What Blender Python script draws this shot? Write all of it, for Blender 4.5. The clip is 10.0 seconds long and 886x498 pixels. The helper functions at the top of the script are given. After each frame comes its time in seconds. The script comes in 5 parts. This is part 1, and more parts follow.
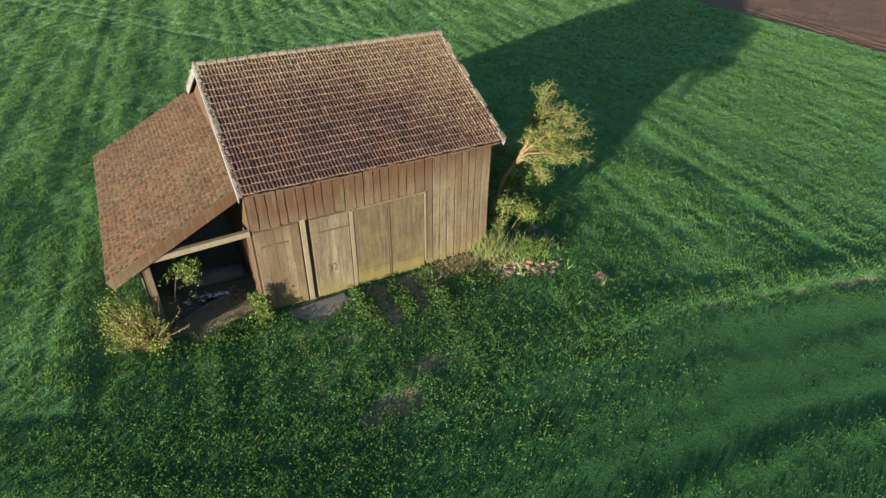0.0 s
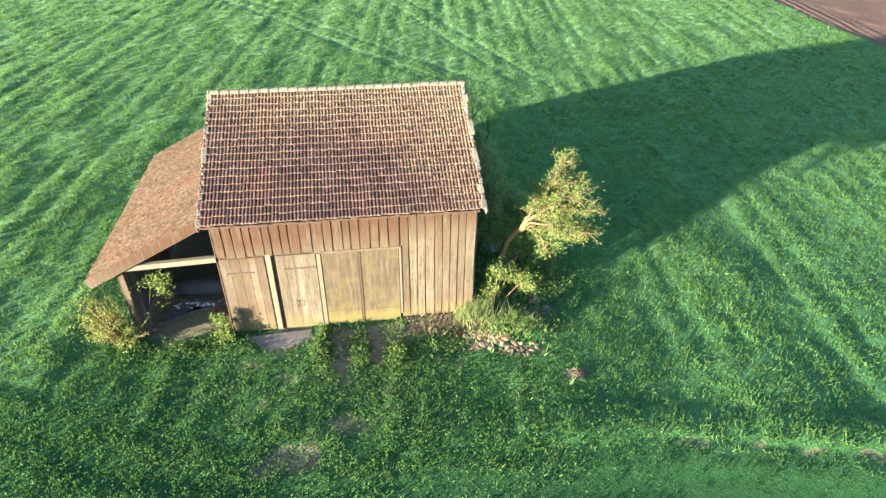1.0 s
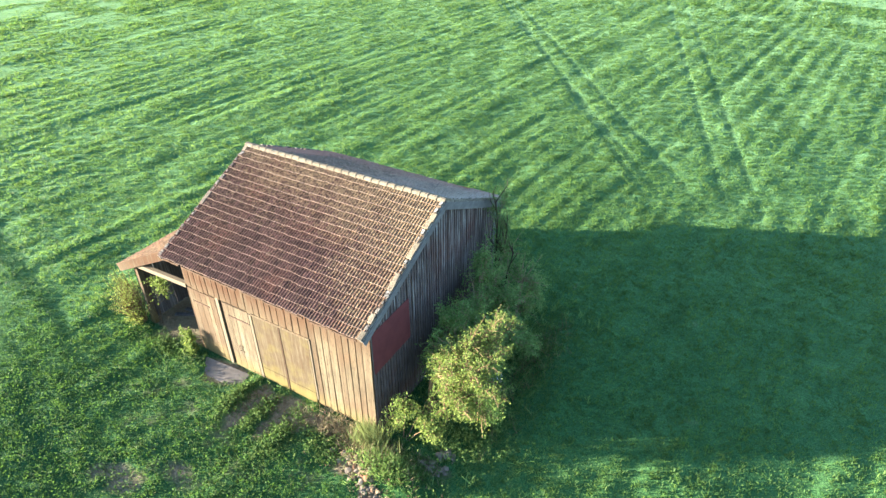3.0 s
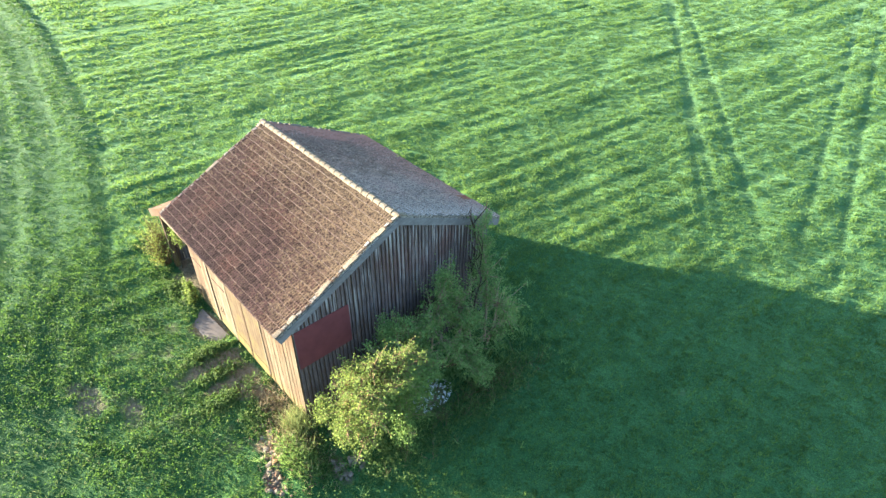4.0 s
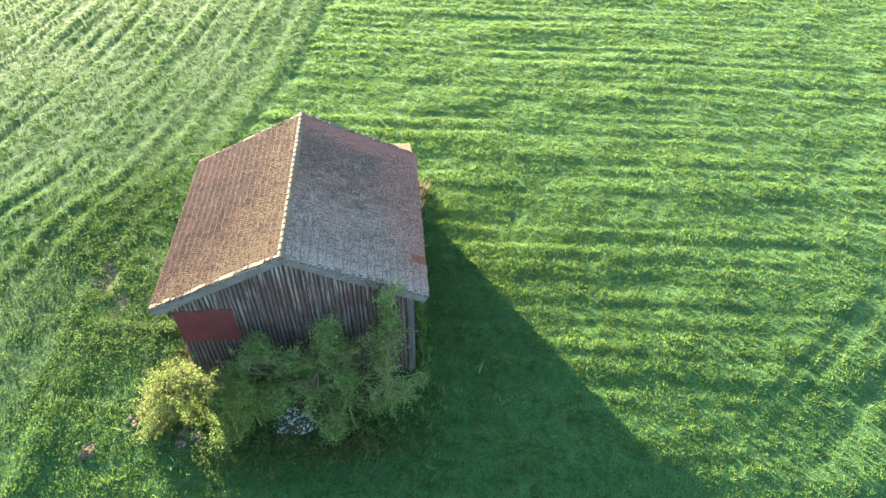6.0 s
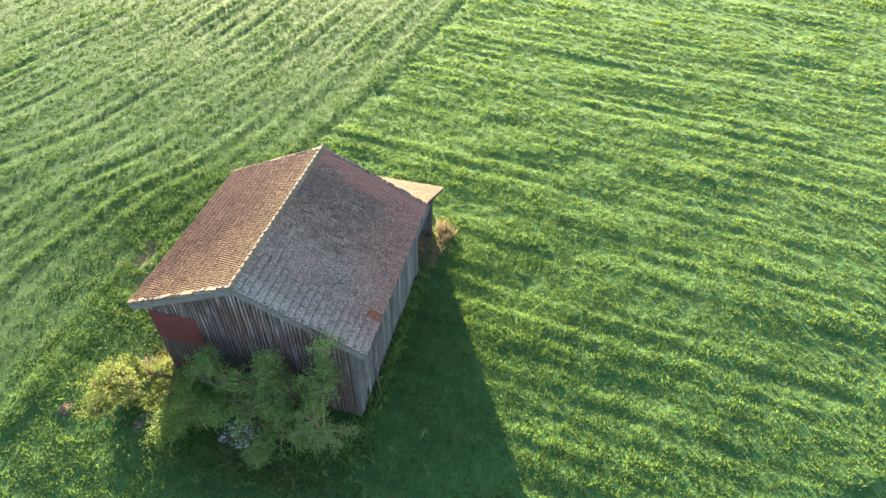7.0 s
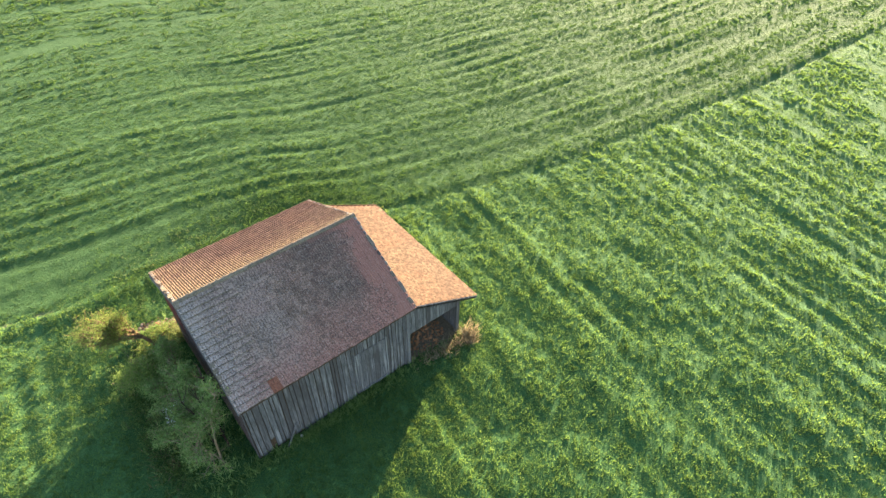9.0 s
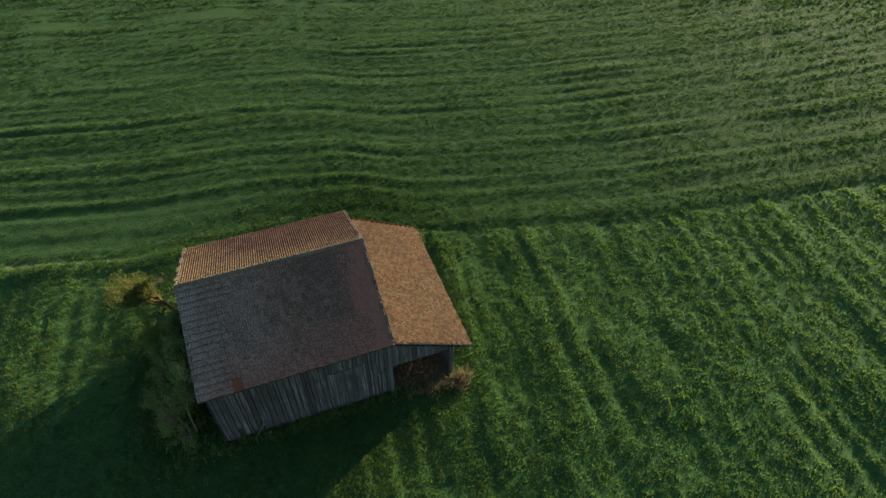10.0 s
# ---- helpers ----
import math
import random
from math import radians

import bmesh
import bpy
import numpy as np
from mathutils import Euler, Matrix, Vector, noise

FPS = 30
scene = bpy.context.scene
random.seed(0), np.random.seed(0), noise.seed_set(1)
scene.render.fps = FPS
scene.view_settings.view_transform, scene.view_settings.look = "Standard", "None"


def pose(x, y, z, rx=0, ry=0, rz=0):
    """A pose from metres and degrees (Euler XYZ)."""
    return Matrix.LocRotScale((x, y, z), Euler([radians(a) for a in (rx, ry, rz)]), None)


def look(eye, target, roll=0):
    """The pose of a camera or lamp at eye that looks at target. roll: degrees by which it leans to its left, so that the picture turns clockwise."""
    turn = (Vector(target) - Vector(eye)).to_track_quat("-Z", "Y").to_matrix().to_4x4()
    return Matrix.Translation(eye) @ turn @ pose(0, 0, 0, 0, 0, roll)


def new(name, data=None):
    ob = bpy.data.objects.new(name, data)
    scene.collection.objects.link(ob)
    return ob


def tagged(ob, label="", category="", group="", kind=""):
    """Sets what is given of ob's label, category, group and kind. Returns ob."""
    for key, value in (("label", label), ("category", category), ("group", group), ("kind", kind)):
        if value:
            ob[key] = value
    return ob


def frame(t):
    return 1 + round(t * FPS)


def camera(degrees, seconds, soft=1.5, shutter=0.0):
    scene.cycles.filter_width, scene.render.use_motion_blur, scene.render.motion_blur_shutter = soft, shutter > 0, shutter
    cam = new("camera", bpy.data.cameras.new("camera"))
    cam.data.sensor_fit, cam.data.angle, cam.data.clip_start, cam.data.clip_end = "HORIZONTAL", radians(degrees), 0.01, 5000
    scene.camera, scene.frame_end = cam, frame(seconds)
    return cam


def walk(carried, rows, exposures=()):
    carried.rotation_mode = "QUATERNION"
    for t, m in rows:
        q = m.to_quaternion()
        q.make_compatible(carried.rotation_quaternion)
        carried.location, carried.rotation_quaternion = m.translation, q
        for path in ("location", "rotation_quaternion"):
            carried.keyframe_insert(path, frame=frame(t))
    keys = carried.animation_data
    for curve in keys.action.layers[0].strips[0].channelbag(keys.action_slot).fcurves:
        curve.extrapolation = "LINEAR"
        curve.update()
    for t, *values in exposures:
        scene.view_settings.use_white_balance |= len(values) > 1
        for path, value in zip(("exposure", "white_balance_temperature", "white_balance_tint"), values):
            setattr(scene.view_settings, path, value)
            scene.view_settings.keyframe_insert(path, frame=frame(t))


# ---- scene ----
cam = camera(71.7, 10.0, soft=1.45)
PATH = [
    (0, (-6.536, -21.805, 14.045), (-5.774, -20.343, 12.912), 0.6),
    (0.5, (-3.024, -22.17, 14.678), (-2.512, -20.604, 13.544), 0.8),
    (1, (0.695, -22.078, 15.426), (0.932, -20.451, 14.287), 0.6),
    (1.5, (4.318, -21.337, 16.018), (4.275, -19.691, 14.883), 0.3),
    (2, (7.842, -19.985, 16.677), (7.517, -18.371, 15.541), -0.1),
    (2.5, (10.968, -18.092, 17.189), (10.376, -16.55, 16.06), -0.2),
    (4, (18.081, -10.245, 19.386), (16.921, -9.188, 18.147), 0.7),
    (4.5, (19.472, -6.77, 20.061), (18.254, -5.975, 18.689), 0.8),
    (5, (20.234, -3.227, 20.644), (18.905, -2.633, 19.272), 0.8),
    (5.5, (20.365, 0.406, 21.336), (18.96, 0.782, 19.963), 1.1),
    (7, (17.483, 10.755, 24.425), (16.089, 10.451, 23.023), 1.8),
    (7.5, (15.543, 13.672, 25.029), (14.209, 13.152, 23.633), 1.6),
    (8, (12.857, 16.351, 26.03), (11.638, 15.62, 24.623), 1.6),
    (8.5, (9.773, 18.758, 27.054), (8.705, 17.827, 25.642), 0.9),
    (9, (6.517, 20.546, 27.8), (5.613, 19.448, 26.394), 0.6),
    (9.5, (3.265, 21.582, 28.598), (2.539, 20.362, 27.19), 0.9),
    (10, (-0.864, 22.152, 29.602), (-1.341, 20.846, 28.164), -0.1),
]
EXPOSURES = [(0.0, 2.45, 5900, 8), (0.5, 3.55, 5800, 10), (2.5, 3.82, 5800, 11), (4.5, 4.12, 6100, 14), (5.5, 4.16, 6300, 13), (7.0, 3.95, 7000, 20), (9.0, 3.78, 7050, 22), (9.5, 3.17, 7050, 21), (10.0, 1.78, 6900, 11)]
walk(cam, [(t, look(eye, target, roll)) for t, eye, target, roll in PATH], EXPOSURES)

# ---- light ----
SUN_AZ, SUN_EL = 28.0, 7.0      # the way the light travels over the ground, and its height
world = bpy.data.worlds.new("world")
scene.world = world
world.use_nodes = True
wn = world.node_tree
sky = wn.nodes.new("ShaderNodeTexSky")
sky.sky_type = "NISHITA"
sky.sun_disc = False
sky.ozone_density, sky.dust_density = 1.8, 0.6
sky.sun_elevation = radians(SUN_EL)
sky.sun_rotation = radians(270 - SUN_AZ)
wn.links.new(sky.outputs[0], wn.nodes["Background"].inputs[0])
wn.nodes["Background"].inputs[1].default_value = 0.084
sun = new("sun", bpy.data.lights.new("sun", "SUN"))
sun.data.energy, sun.data.angle, sun.data.color = 5.0, radians(0.6), (1.0, 0.83, 0.60)
_sd = Vector((math.cos(radians(SUN_AZ)), math.sin(radians(SUN_AZ)), -math.tan(radians(SUN_EL))))
sun.matrix_world = look(-60 * _sd, (0, 0, 0))


# ---- materials ----
class Nodes:
    """A small builder of node materials."""

    def __init__(self, name, rough=0.9):
        self.mat = bpy.data.materials.new(name)
        self.mat.use_nodes = True
        self.nt = self.mat.node_tree
        self.bsdf = self.nt.nodes["Principled BSDF"]
        self.bsdf.inputs["Roughness"].default_value = rough
        self.pos = self.nt.nodes.new("ShaderNodeNewGeometry").outputs["Position"]

    def put(self, kind, **values):
        node = self.nt.nodes.new(kind)
        for key, value in values.items():
            slot = node.inputs[key.replace("_", " ")]
            if isinstance(value, bpy.types.NodeSocket):
                self.nt.links.new(value, slot)
            else:
                slot.default_value = value
        return node

    def stretched(self, scale):
        node = self.put("ShaderNodeMapping", Vector=self.pos)
        node.inputs["Scale"].default_value = scale
        return node.outputs[0]

    def noise(self, scale, detail=4.0, vector=None, rough=0.6):
        return self.put("ShaderNodeTexNoise", Vector=vector or self.pos, Scale=scale, Detail=detail, Roughness=rough).outputs["Fac"]

    def ramp(self, fac, lo, hi):
        node = self.put("ShaderNodeMapRange", Value=fac)
        node.inputs["From Min"].default_value, node.inputs["From Max"].default_value = lo, hi
        return node.outputs[0]

    def mix(self, fac, a, b):
        node = self.nt.nodes.new("ShaderNodeMix")
        node.data_type = "RGBA"
        for slot, value in ((node.inputs[0], fac), (node.inputs[6], a), (node.inputs[7], b)):
            if isinstance(value, bpy.types.NodeSocket):
                self.nt.links.new(value, slot)
            else:
                slot.default_value = value if isinstance(value, float) else (*value, 1.0)
        return node.outputs[2]

    def math(self, op, a, b=0.5):
        node = self.nt.nodes.new("ShaderNodeMath")
        node.operation = op
        for slot, value in zip(node.inputs, (a, b)):
            if isinstance(value, bpy.types.NodeSocket):
                self.nt.links.new(value, slot)
            else:
                slot.default_value = value
        return node.outputs[0]

    def attribute(self, name):
        node = self.nt.nodes.new("ShaderNodeAttribute")
        node.attribute_name = name
        return node.outputs["Fac"]

    def rand(self):
        """A number for each piece, whether an object of its own or an island of a joined mesh."""
        a = self.nt.nodes.new("ShaderNodeObjectInfo").outputs["Random"]
        b = self.nt.nodes.new("ShaderNodeNewGeometry").outputs["Random Per Island"]
        return self.math("FRACT", self.math("ADD", a, b))

    def axis(self, which):
        return self.put("ShaderNodeSeparateXYZ", Vector=self.pos).outputs[which]

    def done(self, color, bump=None, strength=0.4, distance=0.02, rough=None, gloss=0.03):
        self.nt.links.new(color, self.bsdf.inputs["Base Color"])
        self.bsdf.inputs["Specular IOR Level"].default_value = gloss
        if rough is not None:
            self.nt.links.new(rough, self.bsdf.inputs["Roughness"])
        if bump is not None:
            b = self.put("ShaderNodeBump", Height=bump, Strength=strength, Distance=distance)
            self.nt.links.new(b.outputs[0], self.bsdf.inputs["Normal"])
        return self.mat


def wood(name, light, dark, stain, grain=(14.0, 14.0, 0.9), stain_lo=0.5):
    n = Nodes(name, 0.85)
    fine = n.noise(3.0, 6.0, n.stretched(grain))
    blot = n.noise(0.9, 4.0)
    c = n.mix(n.ramp(fine, 0.35, 0.68), dark, light)
    c = n.mix(n.math("MULTIPLY", n.ramp(blot, stain_lo, stain_lo + 0.25), 0.7), c, stain)
    r = n.rand()
    c = n.mix(n.math("MULTIPLY", r, 0.45), c, tuple(0.55 * v for v in light))
    return n.done(c, fine, 0.5, 0.01)




def front_wood(name, light):
    n = Nodes(name, 0.88)
    fine = n.noise(3.0, 6.0, n.stretched((16.0, 16.0, 0.8)))
    streak = n.noise(2.2, 4.0, n.stretched((5.0, 5.0, 0.35)))
    broad = n.noise(0.7, 4.0)
    c = n.mix(n.ramp(fine, 0.35, 0.68), tuple(0.42 * v for v in light), tuple(0.8 * v for v in light))
    c = n.mix(n.math("MULTIPLY", n.ramp(streak, 0.42, 0.66), 0.7), c, tuple(1.15 * v for v in light))
    c = n.mix(n.math("MULTIPLY", n.ramp(broad, 0.46, 0.64), 0.62), c, (0.085, 0.058, 0.036))
    c = n.mix(n.math("MULTIPLY", n.math("POWER", n.rand(), 2.0), 0.6), c, (0.05, 0.033, 0.022))
    # Brown-red stains near the top, deepened as shade painted under the eaves.
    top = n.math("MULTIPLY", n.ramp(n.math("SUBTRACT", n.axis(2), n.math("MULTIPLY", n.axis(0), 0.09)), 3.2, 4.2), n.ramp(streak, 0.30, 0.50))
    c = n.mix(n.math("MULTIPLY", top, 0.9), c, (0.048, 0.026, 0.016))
    low = n.math("MULTIPLY", n.ramp(n.axis(2), 0.95, 0.2), n.ramp(broad, 0.2, 0.45))
    c = n.mix(n.math("MULTIPLY", low, 0.55), c, (0.115, 0.098, 0.038))
    spots = n.noise(22.0, 3.0, n.stretched((1.0, 1.0, 0.3)))
    c = n.mix(n.math("MULTIPLY", n.ramp(spots, 0.58, 0.68), 0.75), c, (0.04, 0.027, 0.018))
    return n.done(c, fine, 0.7, 0.014)


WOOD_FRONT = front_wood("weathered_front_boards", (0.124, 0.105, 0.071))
WOOD_DOOR = front_wood("weathered_door_boards", (0.136, 0.117, 0.082))
WOOD_PALE = wood("pale_batten", (0.15, 0.128, 0.093), (0.095, 0.078, 0.055), (0.105, 0.088, 0.064))


def grey_wood():
    n = Nodes("grey_back_boards", 0.85)
    fine = n.noise(3.0, 6.0, n.stretched((14.0, 14.0, 0.8)))
    streak = n.noise(1.8, 4.0, n.stretched((5.0, 5.0, 0.25)))
    c = n.mix(n.ramp(fine, 0.35, 0.66), (0.050, 0.052, 0.055), (0.130, 0.134, 0.140))
    c = n.mix(n.math("MULTIPLY", n.ramp(streak, 0.52, 0.64), 0.65), c, (0.25, 0.255, 0.262))
    c = n.mix(n.math("MULTIPLY", n.math("POWER", n.rand(), 1.5), 0.75), c, (0.045, 0.042, 0.042))
    c = n.mix(n.math("MULTIPLY", n.ramp(n.noise(0.9, 4.0), 0.52, 0.7), 0.5), c, (0.05, 0.047, 0.045))
    return n.done(c, fine, 0.5, 0.01)


WOOD_GREY = grey_wood()


def gable_wood():
    n = Nodes("dark_gable_boards", 0.85)
    fine = n.noise(3.0, 6.0, n.stretched((14.0, 14.0, 0.8)))
    streak = n.noise(1.6, 4.0, n.stretched((6.0, 6.0, 0.3)))
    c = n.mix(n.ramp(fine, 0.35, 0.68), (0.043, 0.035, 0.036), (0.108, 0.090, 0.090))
    up = n.ramp(n.axis(2), 2.6, 5.5)
    c = n.mix(n.math("MULTIPLY", n.math("MULTIPLY", n.ramp(streak, 0.5, 0.62), up), 0.85), c, (0.24, 0.235, 0.235))
    c = n.mix(n.math("MULTIPLY", n.ramp(n.noise(0.5, 3.0), 0.5, 0.65), 0.4), c, (0.075, 0.032, 0.028))
    return n.done(c, fine, 0.5, 0.01)


WOOD_DARK = gable_wood()
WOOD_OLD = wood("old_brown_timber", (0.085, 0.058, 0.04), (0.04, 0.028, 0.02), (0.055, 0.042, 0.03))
WOOD_VERGE = wood("grey_bargeboard", (0.150, 0.151, 0.155), (0.092, 0.092, 0.095), (0.085, 0.082, 0.08), grain=(9, 1.4, 4))


def door_sheet():
    n = Nodes("door_panel", 0.8)
    fine = n.noise(4.0, 6.0, n.stretched((9.0, 9.0, 0.7)))
    streak = n.noise(2.4, 5.0, n.stretched((4.0, 4.0, 0.4)))
    c = n.mix(n.ramp(fine, 0.3, 0.7), (0.040, 0.031, 0.020), (0.074, 0.060, 0.039))
    c = n.mix(n.math("MULTIPLY", n.ramp(streak, 0.5, 0.68), 0.7), c, (0.092, 0.078, 0.052))
    c = n.mix(n.math("MULTIPLY", n.ramp(streak, 0.46, 0.34), 0.6), c, (0.045, 0.028, 0.018))
    c = n.mix(n.math("MULTIPLY", n.ramp(n.math("SUBTRACT", n.axis(2), n.math("MULTIPLY", streak, 0.5)), 0.45, 0.15), 0.6), c, (0.125, 0.108, 0.036))
    blot = n.noise(1.6, 4.0)
    foot = n.math("ADD", n.math("MULTIPLY", n.ramp(n.axis(2), 1.3, 0.2), 0.25), blot)
    c = n.mix(n.math("MULTIPLY", n.ramp(foot, 0.5, 0.7), 0.6), c, (0.088, 0.076, 0.030))
    return n.done(c, fine, 0.4, 0.008)


DOOR = door_sheet()


def tiles(name, base, dark, lichen, warm, lichen_lo=0.5, lichen_amount=0.8, grit_scale=24.0, grit_amount=0.6, high_z=0.15, high_x=0.07):
    n = Nodes(name, 0.9)
    r = n.rand()
    c = n.mix(r, base, dark)
    patch = n.noise(0.55, 3.0)
    c = n.mix(n.math("MULTIPLY", n.ramp(patch, 0.5, 0.68), 0.6), c, warm)
    spot = n.noise(9.0, 6.0)
    broad = n.noise(0.8, 3.0)
    high = n.math("ADD", n.math("MULTIPLY", n.ramp(n.axis(2), 5.6, 7.5), high_z), n.math("MULTIPLY", n.ramp(n.axis(0), 0.6, 4.7), high_x))
    f = n.ramp(n.math("ADD", n.math("ADD", n.math("MULTIPLY", spot, 0.7), n.math("MULTIPLY", broad, 0.3)), high), lichen_lo, lichen_lo + 0.2)
    c = n.mix(n.math("MULTIPLY", f, lichen_amount), c, lichen)
    grit = n.noise(grit_scale, 4.0)
    c = n.mix(n.math("MULTIPLY", n.ramp(grit, 0.50, 0.60), grit_amount), c, tuple(0.4 * v for v in dark))
    moss = n.noise(grit_scale * 0.35, 6.0, None, 0.75)
    c = n.mix(n.math("MULTIPLY", n.ramp(moss, 0.53, 0.60), grit_amount * 0.7), c, tuple(0.5 * v for v in dark))
    fleck = n.noise(grit_scale * 1.6, 3.0)
    c = n.mix(n.math("MULTIPLY", n.ramp(fleck, 0.60, 0.68), lichen_amount * 0.6), c, lichen)
    return n.done(c, n.noise(40.0, 4.0), 0.5, 0.008, gloss=0.06)


TILE_FRONT = tiles("mauve_brown_tiles", (0.064, 0.036, 0.031), (0.031, 0.0185, 0.017), (0.160, 0.116, 0.066), (0.082, 0.040, 0.028), 0.565, 0.8, 15.0, 0.8, 0.20, 0.17)
# Tile noses: lichen, over a base lightened to paint their sunlit edge.
EDGE_FRONT = tiles("lit_lichened_edge", (0.150, 0.102, 0.082), (0.090, 0.060, 0.048), (0.190, 0.150, 0.106), (0.140, 0.090, 0.070), 0.52, 0.8, 14.0, 0.75)


def back_tiles(name, red_more=0.0, dirt=1.0):
    """Grey-brown clay tiles, silvery with lichen and painted sheen towards the sunny gable, washed red along the eaves
    and the far verge.
    """
    n = Nodes(name, 0.78)
    broad, mid, spot, grit = n.noise(0.45, 4.0), n.noise(2.2, 5.0), n.noise(13.0, 5.0, None, 0.7), n.noise(24.0, 4.0)
    c = n.mix(n.rand(), (0.205, 0.138, 0.104), (0.098, 0.066, 0.050))
    # Paler towards +x: a soft sheen put into the tile colour.
    pale = n.math("ADD", n.math("MULTIPLY", n.ramp(n.axis(0), -1.0, 1.6), 0.30), n.math("ADD", n.math("MULTIPLY", broad, 0.5), n.math("MULTIPLY", mid, 0.35)))
    c = n.mix(n.math("MULTIPLY", n.ramp(pale, 0.52, 0.86), 0.8), c, (0.240, 0.205, 0.176))
    red = n.math("ADD", n.math("ADD", n.math("MULTIPLY", n.ramp(n.axis(0), -2.4, -4.2), 0.52), n.math("MULTIPLY", n.ramp(n.axis(2), 6.1, 5.0), 0.36)),
                 n.math("ADD", n.math("MULTIPLY", n.math("SUBTRACT", broad, 0.5), 0.9), red_more))
    c = n.mix(n.math("MULTIPLY", n.ramp(red, -0.04, 0.42), 0.85), c, (0.240, 0.110, 0.083))
    # A darker brown patch high on the slope, between x -3.6 and -0.6.
    brown_patch = n.math("MULTIPLY", n.math("MULTIPLY", n.ramp(n.axis(0), -0.6, -1.4), n.ramp(n.axis(0), -3.6, -2.9)), n.ramp(n.axis(2), 5.6, 6.6))
    c = n.mix(n.math("MULTIPLY", n.math("MULTIPLY", brown_patch, n.ramp(mid, 0.3, 0.5)), 0.6), c, (0.078, 0.056, 0.045))
    c = n.mix(n.math("MULTIPLY", n.ramp(mid, 0.54, 0.68), 0.55 * dirt), c, (0.085, 0.064, 0.052))
    c = n.mix(n.math("MULTIPLY", n.ramp(spot, 0.50, 0.56), 0.75 * dirt), c, (0.058, 0.043, 0.035))
    c = n.mix(n.math("MULTIPLY", n.ramp(spot, 0.44, 0.38), 0.55 * dirt), c, (0.27, 0.225, 0.185))
    edge = n.math("ADD", n.math("MULTIPLY", n.ramp(n.axis(0), 2.6, 4.7), 0.20), grit)
    c = n.mix(n.math("MULTIPLY", n.ramp(edge, 0.60, 0.74), 0.75), c, (0.31, 0.285, 0.25))
    return n.done(c, n.math("ADD", grit, spot), 0.5, 0.008, gloss=0.08)


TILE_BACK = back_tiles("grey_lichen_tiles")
TILE_RED = back_tiles("red_clay_tiles", 0.9, 0.35)
TILE_NEW = tiles("bright_repair_tiles", (0.22, 0.085, 0.05), (0.16, 0.065, 0.042), (0.2, 0.13, 0.08), (0.2, 0.085, 0.055), 0.58, 0.5)
TILE_LEAN = tiles("orange_plain_tiles", (0.106, 0.062, 0.035), (0.056, 0.036, 0.022), (0.132, 0.112, 0.064), (0.116, 0.054, 0.028), 0.49, 0.9, 7.0, 0.75)
EDGE_LEAN = tiles("plain_tile_edge", (0.105, 0.070, 0.045), (0.055, 0.036, 0.025), (0.155, 0.135, 0.085), (0.098, 0.054, 0.033), 0.52, 0.8, 10.0, 0.6)
MORTAR = tiles("lichened_mortar", (0.140, 0.122, 0.098), (0.075, 0.066, 0.054), (0.19, 0.165, 0.112), (0.11, 0.095, 0.075), 0.5, 0.6)
MORTAR_PALE = tiles("pale_crumbled_mortar", (0.125, 0.116, 0.104), (0.062, 0.055, 0.048), (0.225, 0.216, 0.196), (0.095, 0.083, 0.068), 0.54, 0.85, 13.0, 0.85)


def plain(name, a, b, scale=5.0, rough=0.9, bump=0.4, dist=0.02):
    n = Nodes(name, rough)
    c = n.mix(n.ramp(n.noise(scale, 6.0), 0.3, 0.7), a, b)
    c = n.mix(n.math("MULTIPLY", n.rand(), 0.35), c, tuple(0.6 * v for v in a))
    return n.done(c, n.noise(scale * 4, 5.0), bump, dist)


RED_PANEL = plain("faded_red_panel", (0.090, 0.030, 0.032), (0.125, 0.043, 0.044), 2.0, 0.7, 0.1)
STONE = plain("rubble_stone", (0.105, 0.088, 0.068), (0.175, 0.153, 0.122), 6.0)
BRICK_BIT = plain("broken_brick", (0.185, 0.095, 0.06), (0.135, 0.07, 0.046), 8.0)
WHITE_BIT = plain("white_rubble", (0.60, 0.60, 0.59), (0.34, 0.35, 0.36), 9.0)
CONCRETE = plain("grey_concrete", (0.165, 0.150, 0.138), (0.105, 0.096, 0.088), 3.0)
EARTH = plain("bare_earth", (0.050, 0.038, 0.028), (0.092, 0.070, 0.050), 4.0)
STEEL = plain("dull_grey_steel", (0.05, 0.05, 0.053), (0.085, 0.085, 0.09), 3.0, 0.55, 0.1)
IRON = plain("rusty_iron", (0.05, 0.036, 0.028), (0.085, 0.058, 0.042), 20.0, 0.7)
BARK = plain("grey_brown_bark", (0.26, 0.21, 0.14), (0.16, 0.12, 0.08), 12.0)
BARK_DARK = plain("dark_wet_bark", (0.045, 0.036, 0.028), (0.025, 0.020, 0.016), 12.0)
BARK_WILLOW = plain("tan_willow_bark", (0.150, 0.108, 0.060), (0.09, 0.066, 0.038), 12.0)
BARK_PALE = plain("pale_willow_bark", (0.075, 0.057, 0.036), (0.045, 0.034, 0.022), 12.0)
# Rust-brown raised to carry sunlight that doesn't reach the heap.
JUNK = plain("sunlit_brown_litter", (0.40, 0.19, 0.09), (0.26, 0.125, 0.062), 6.0)


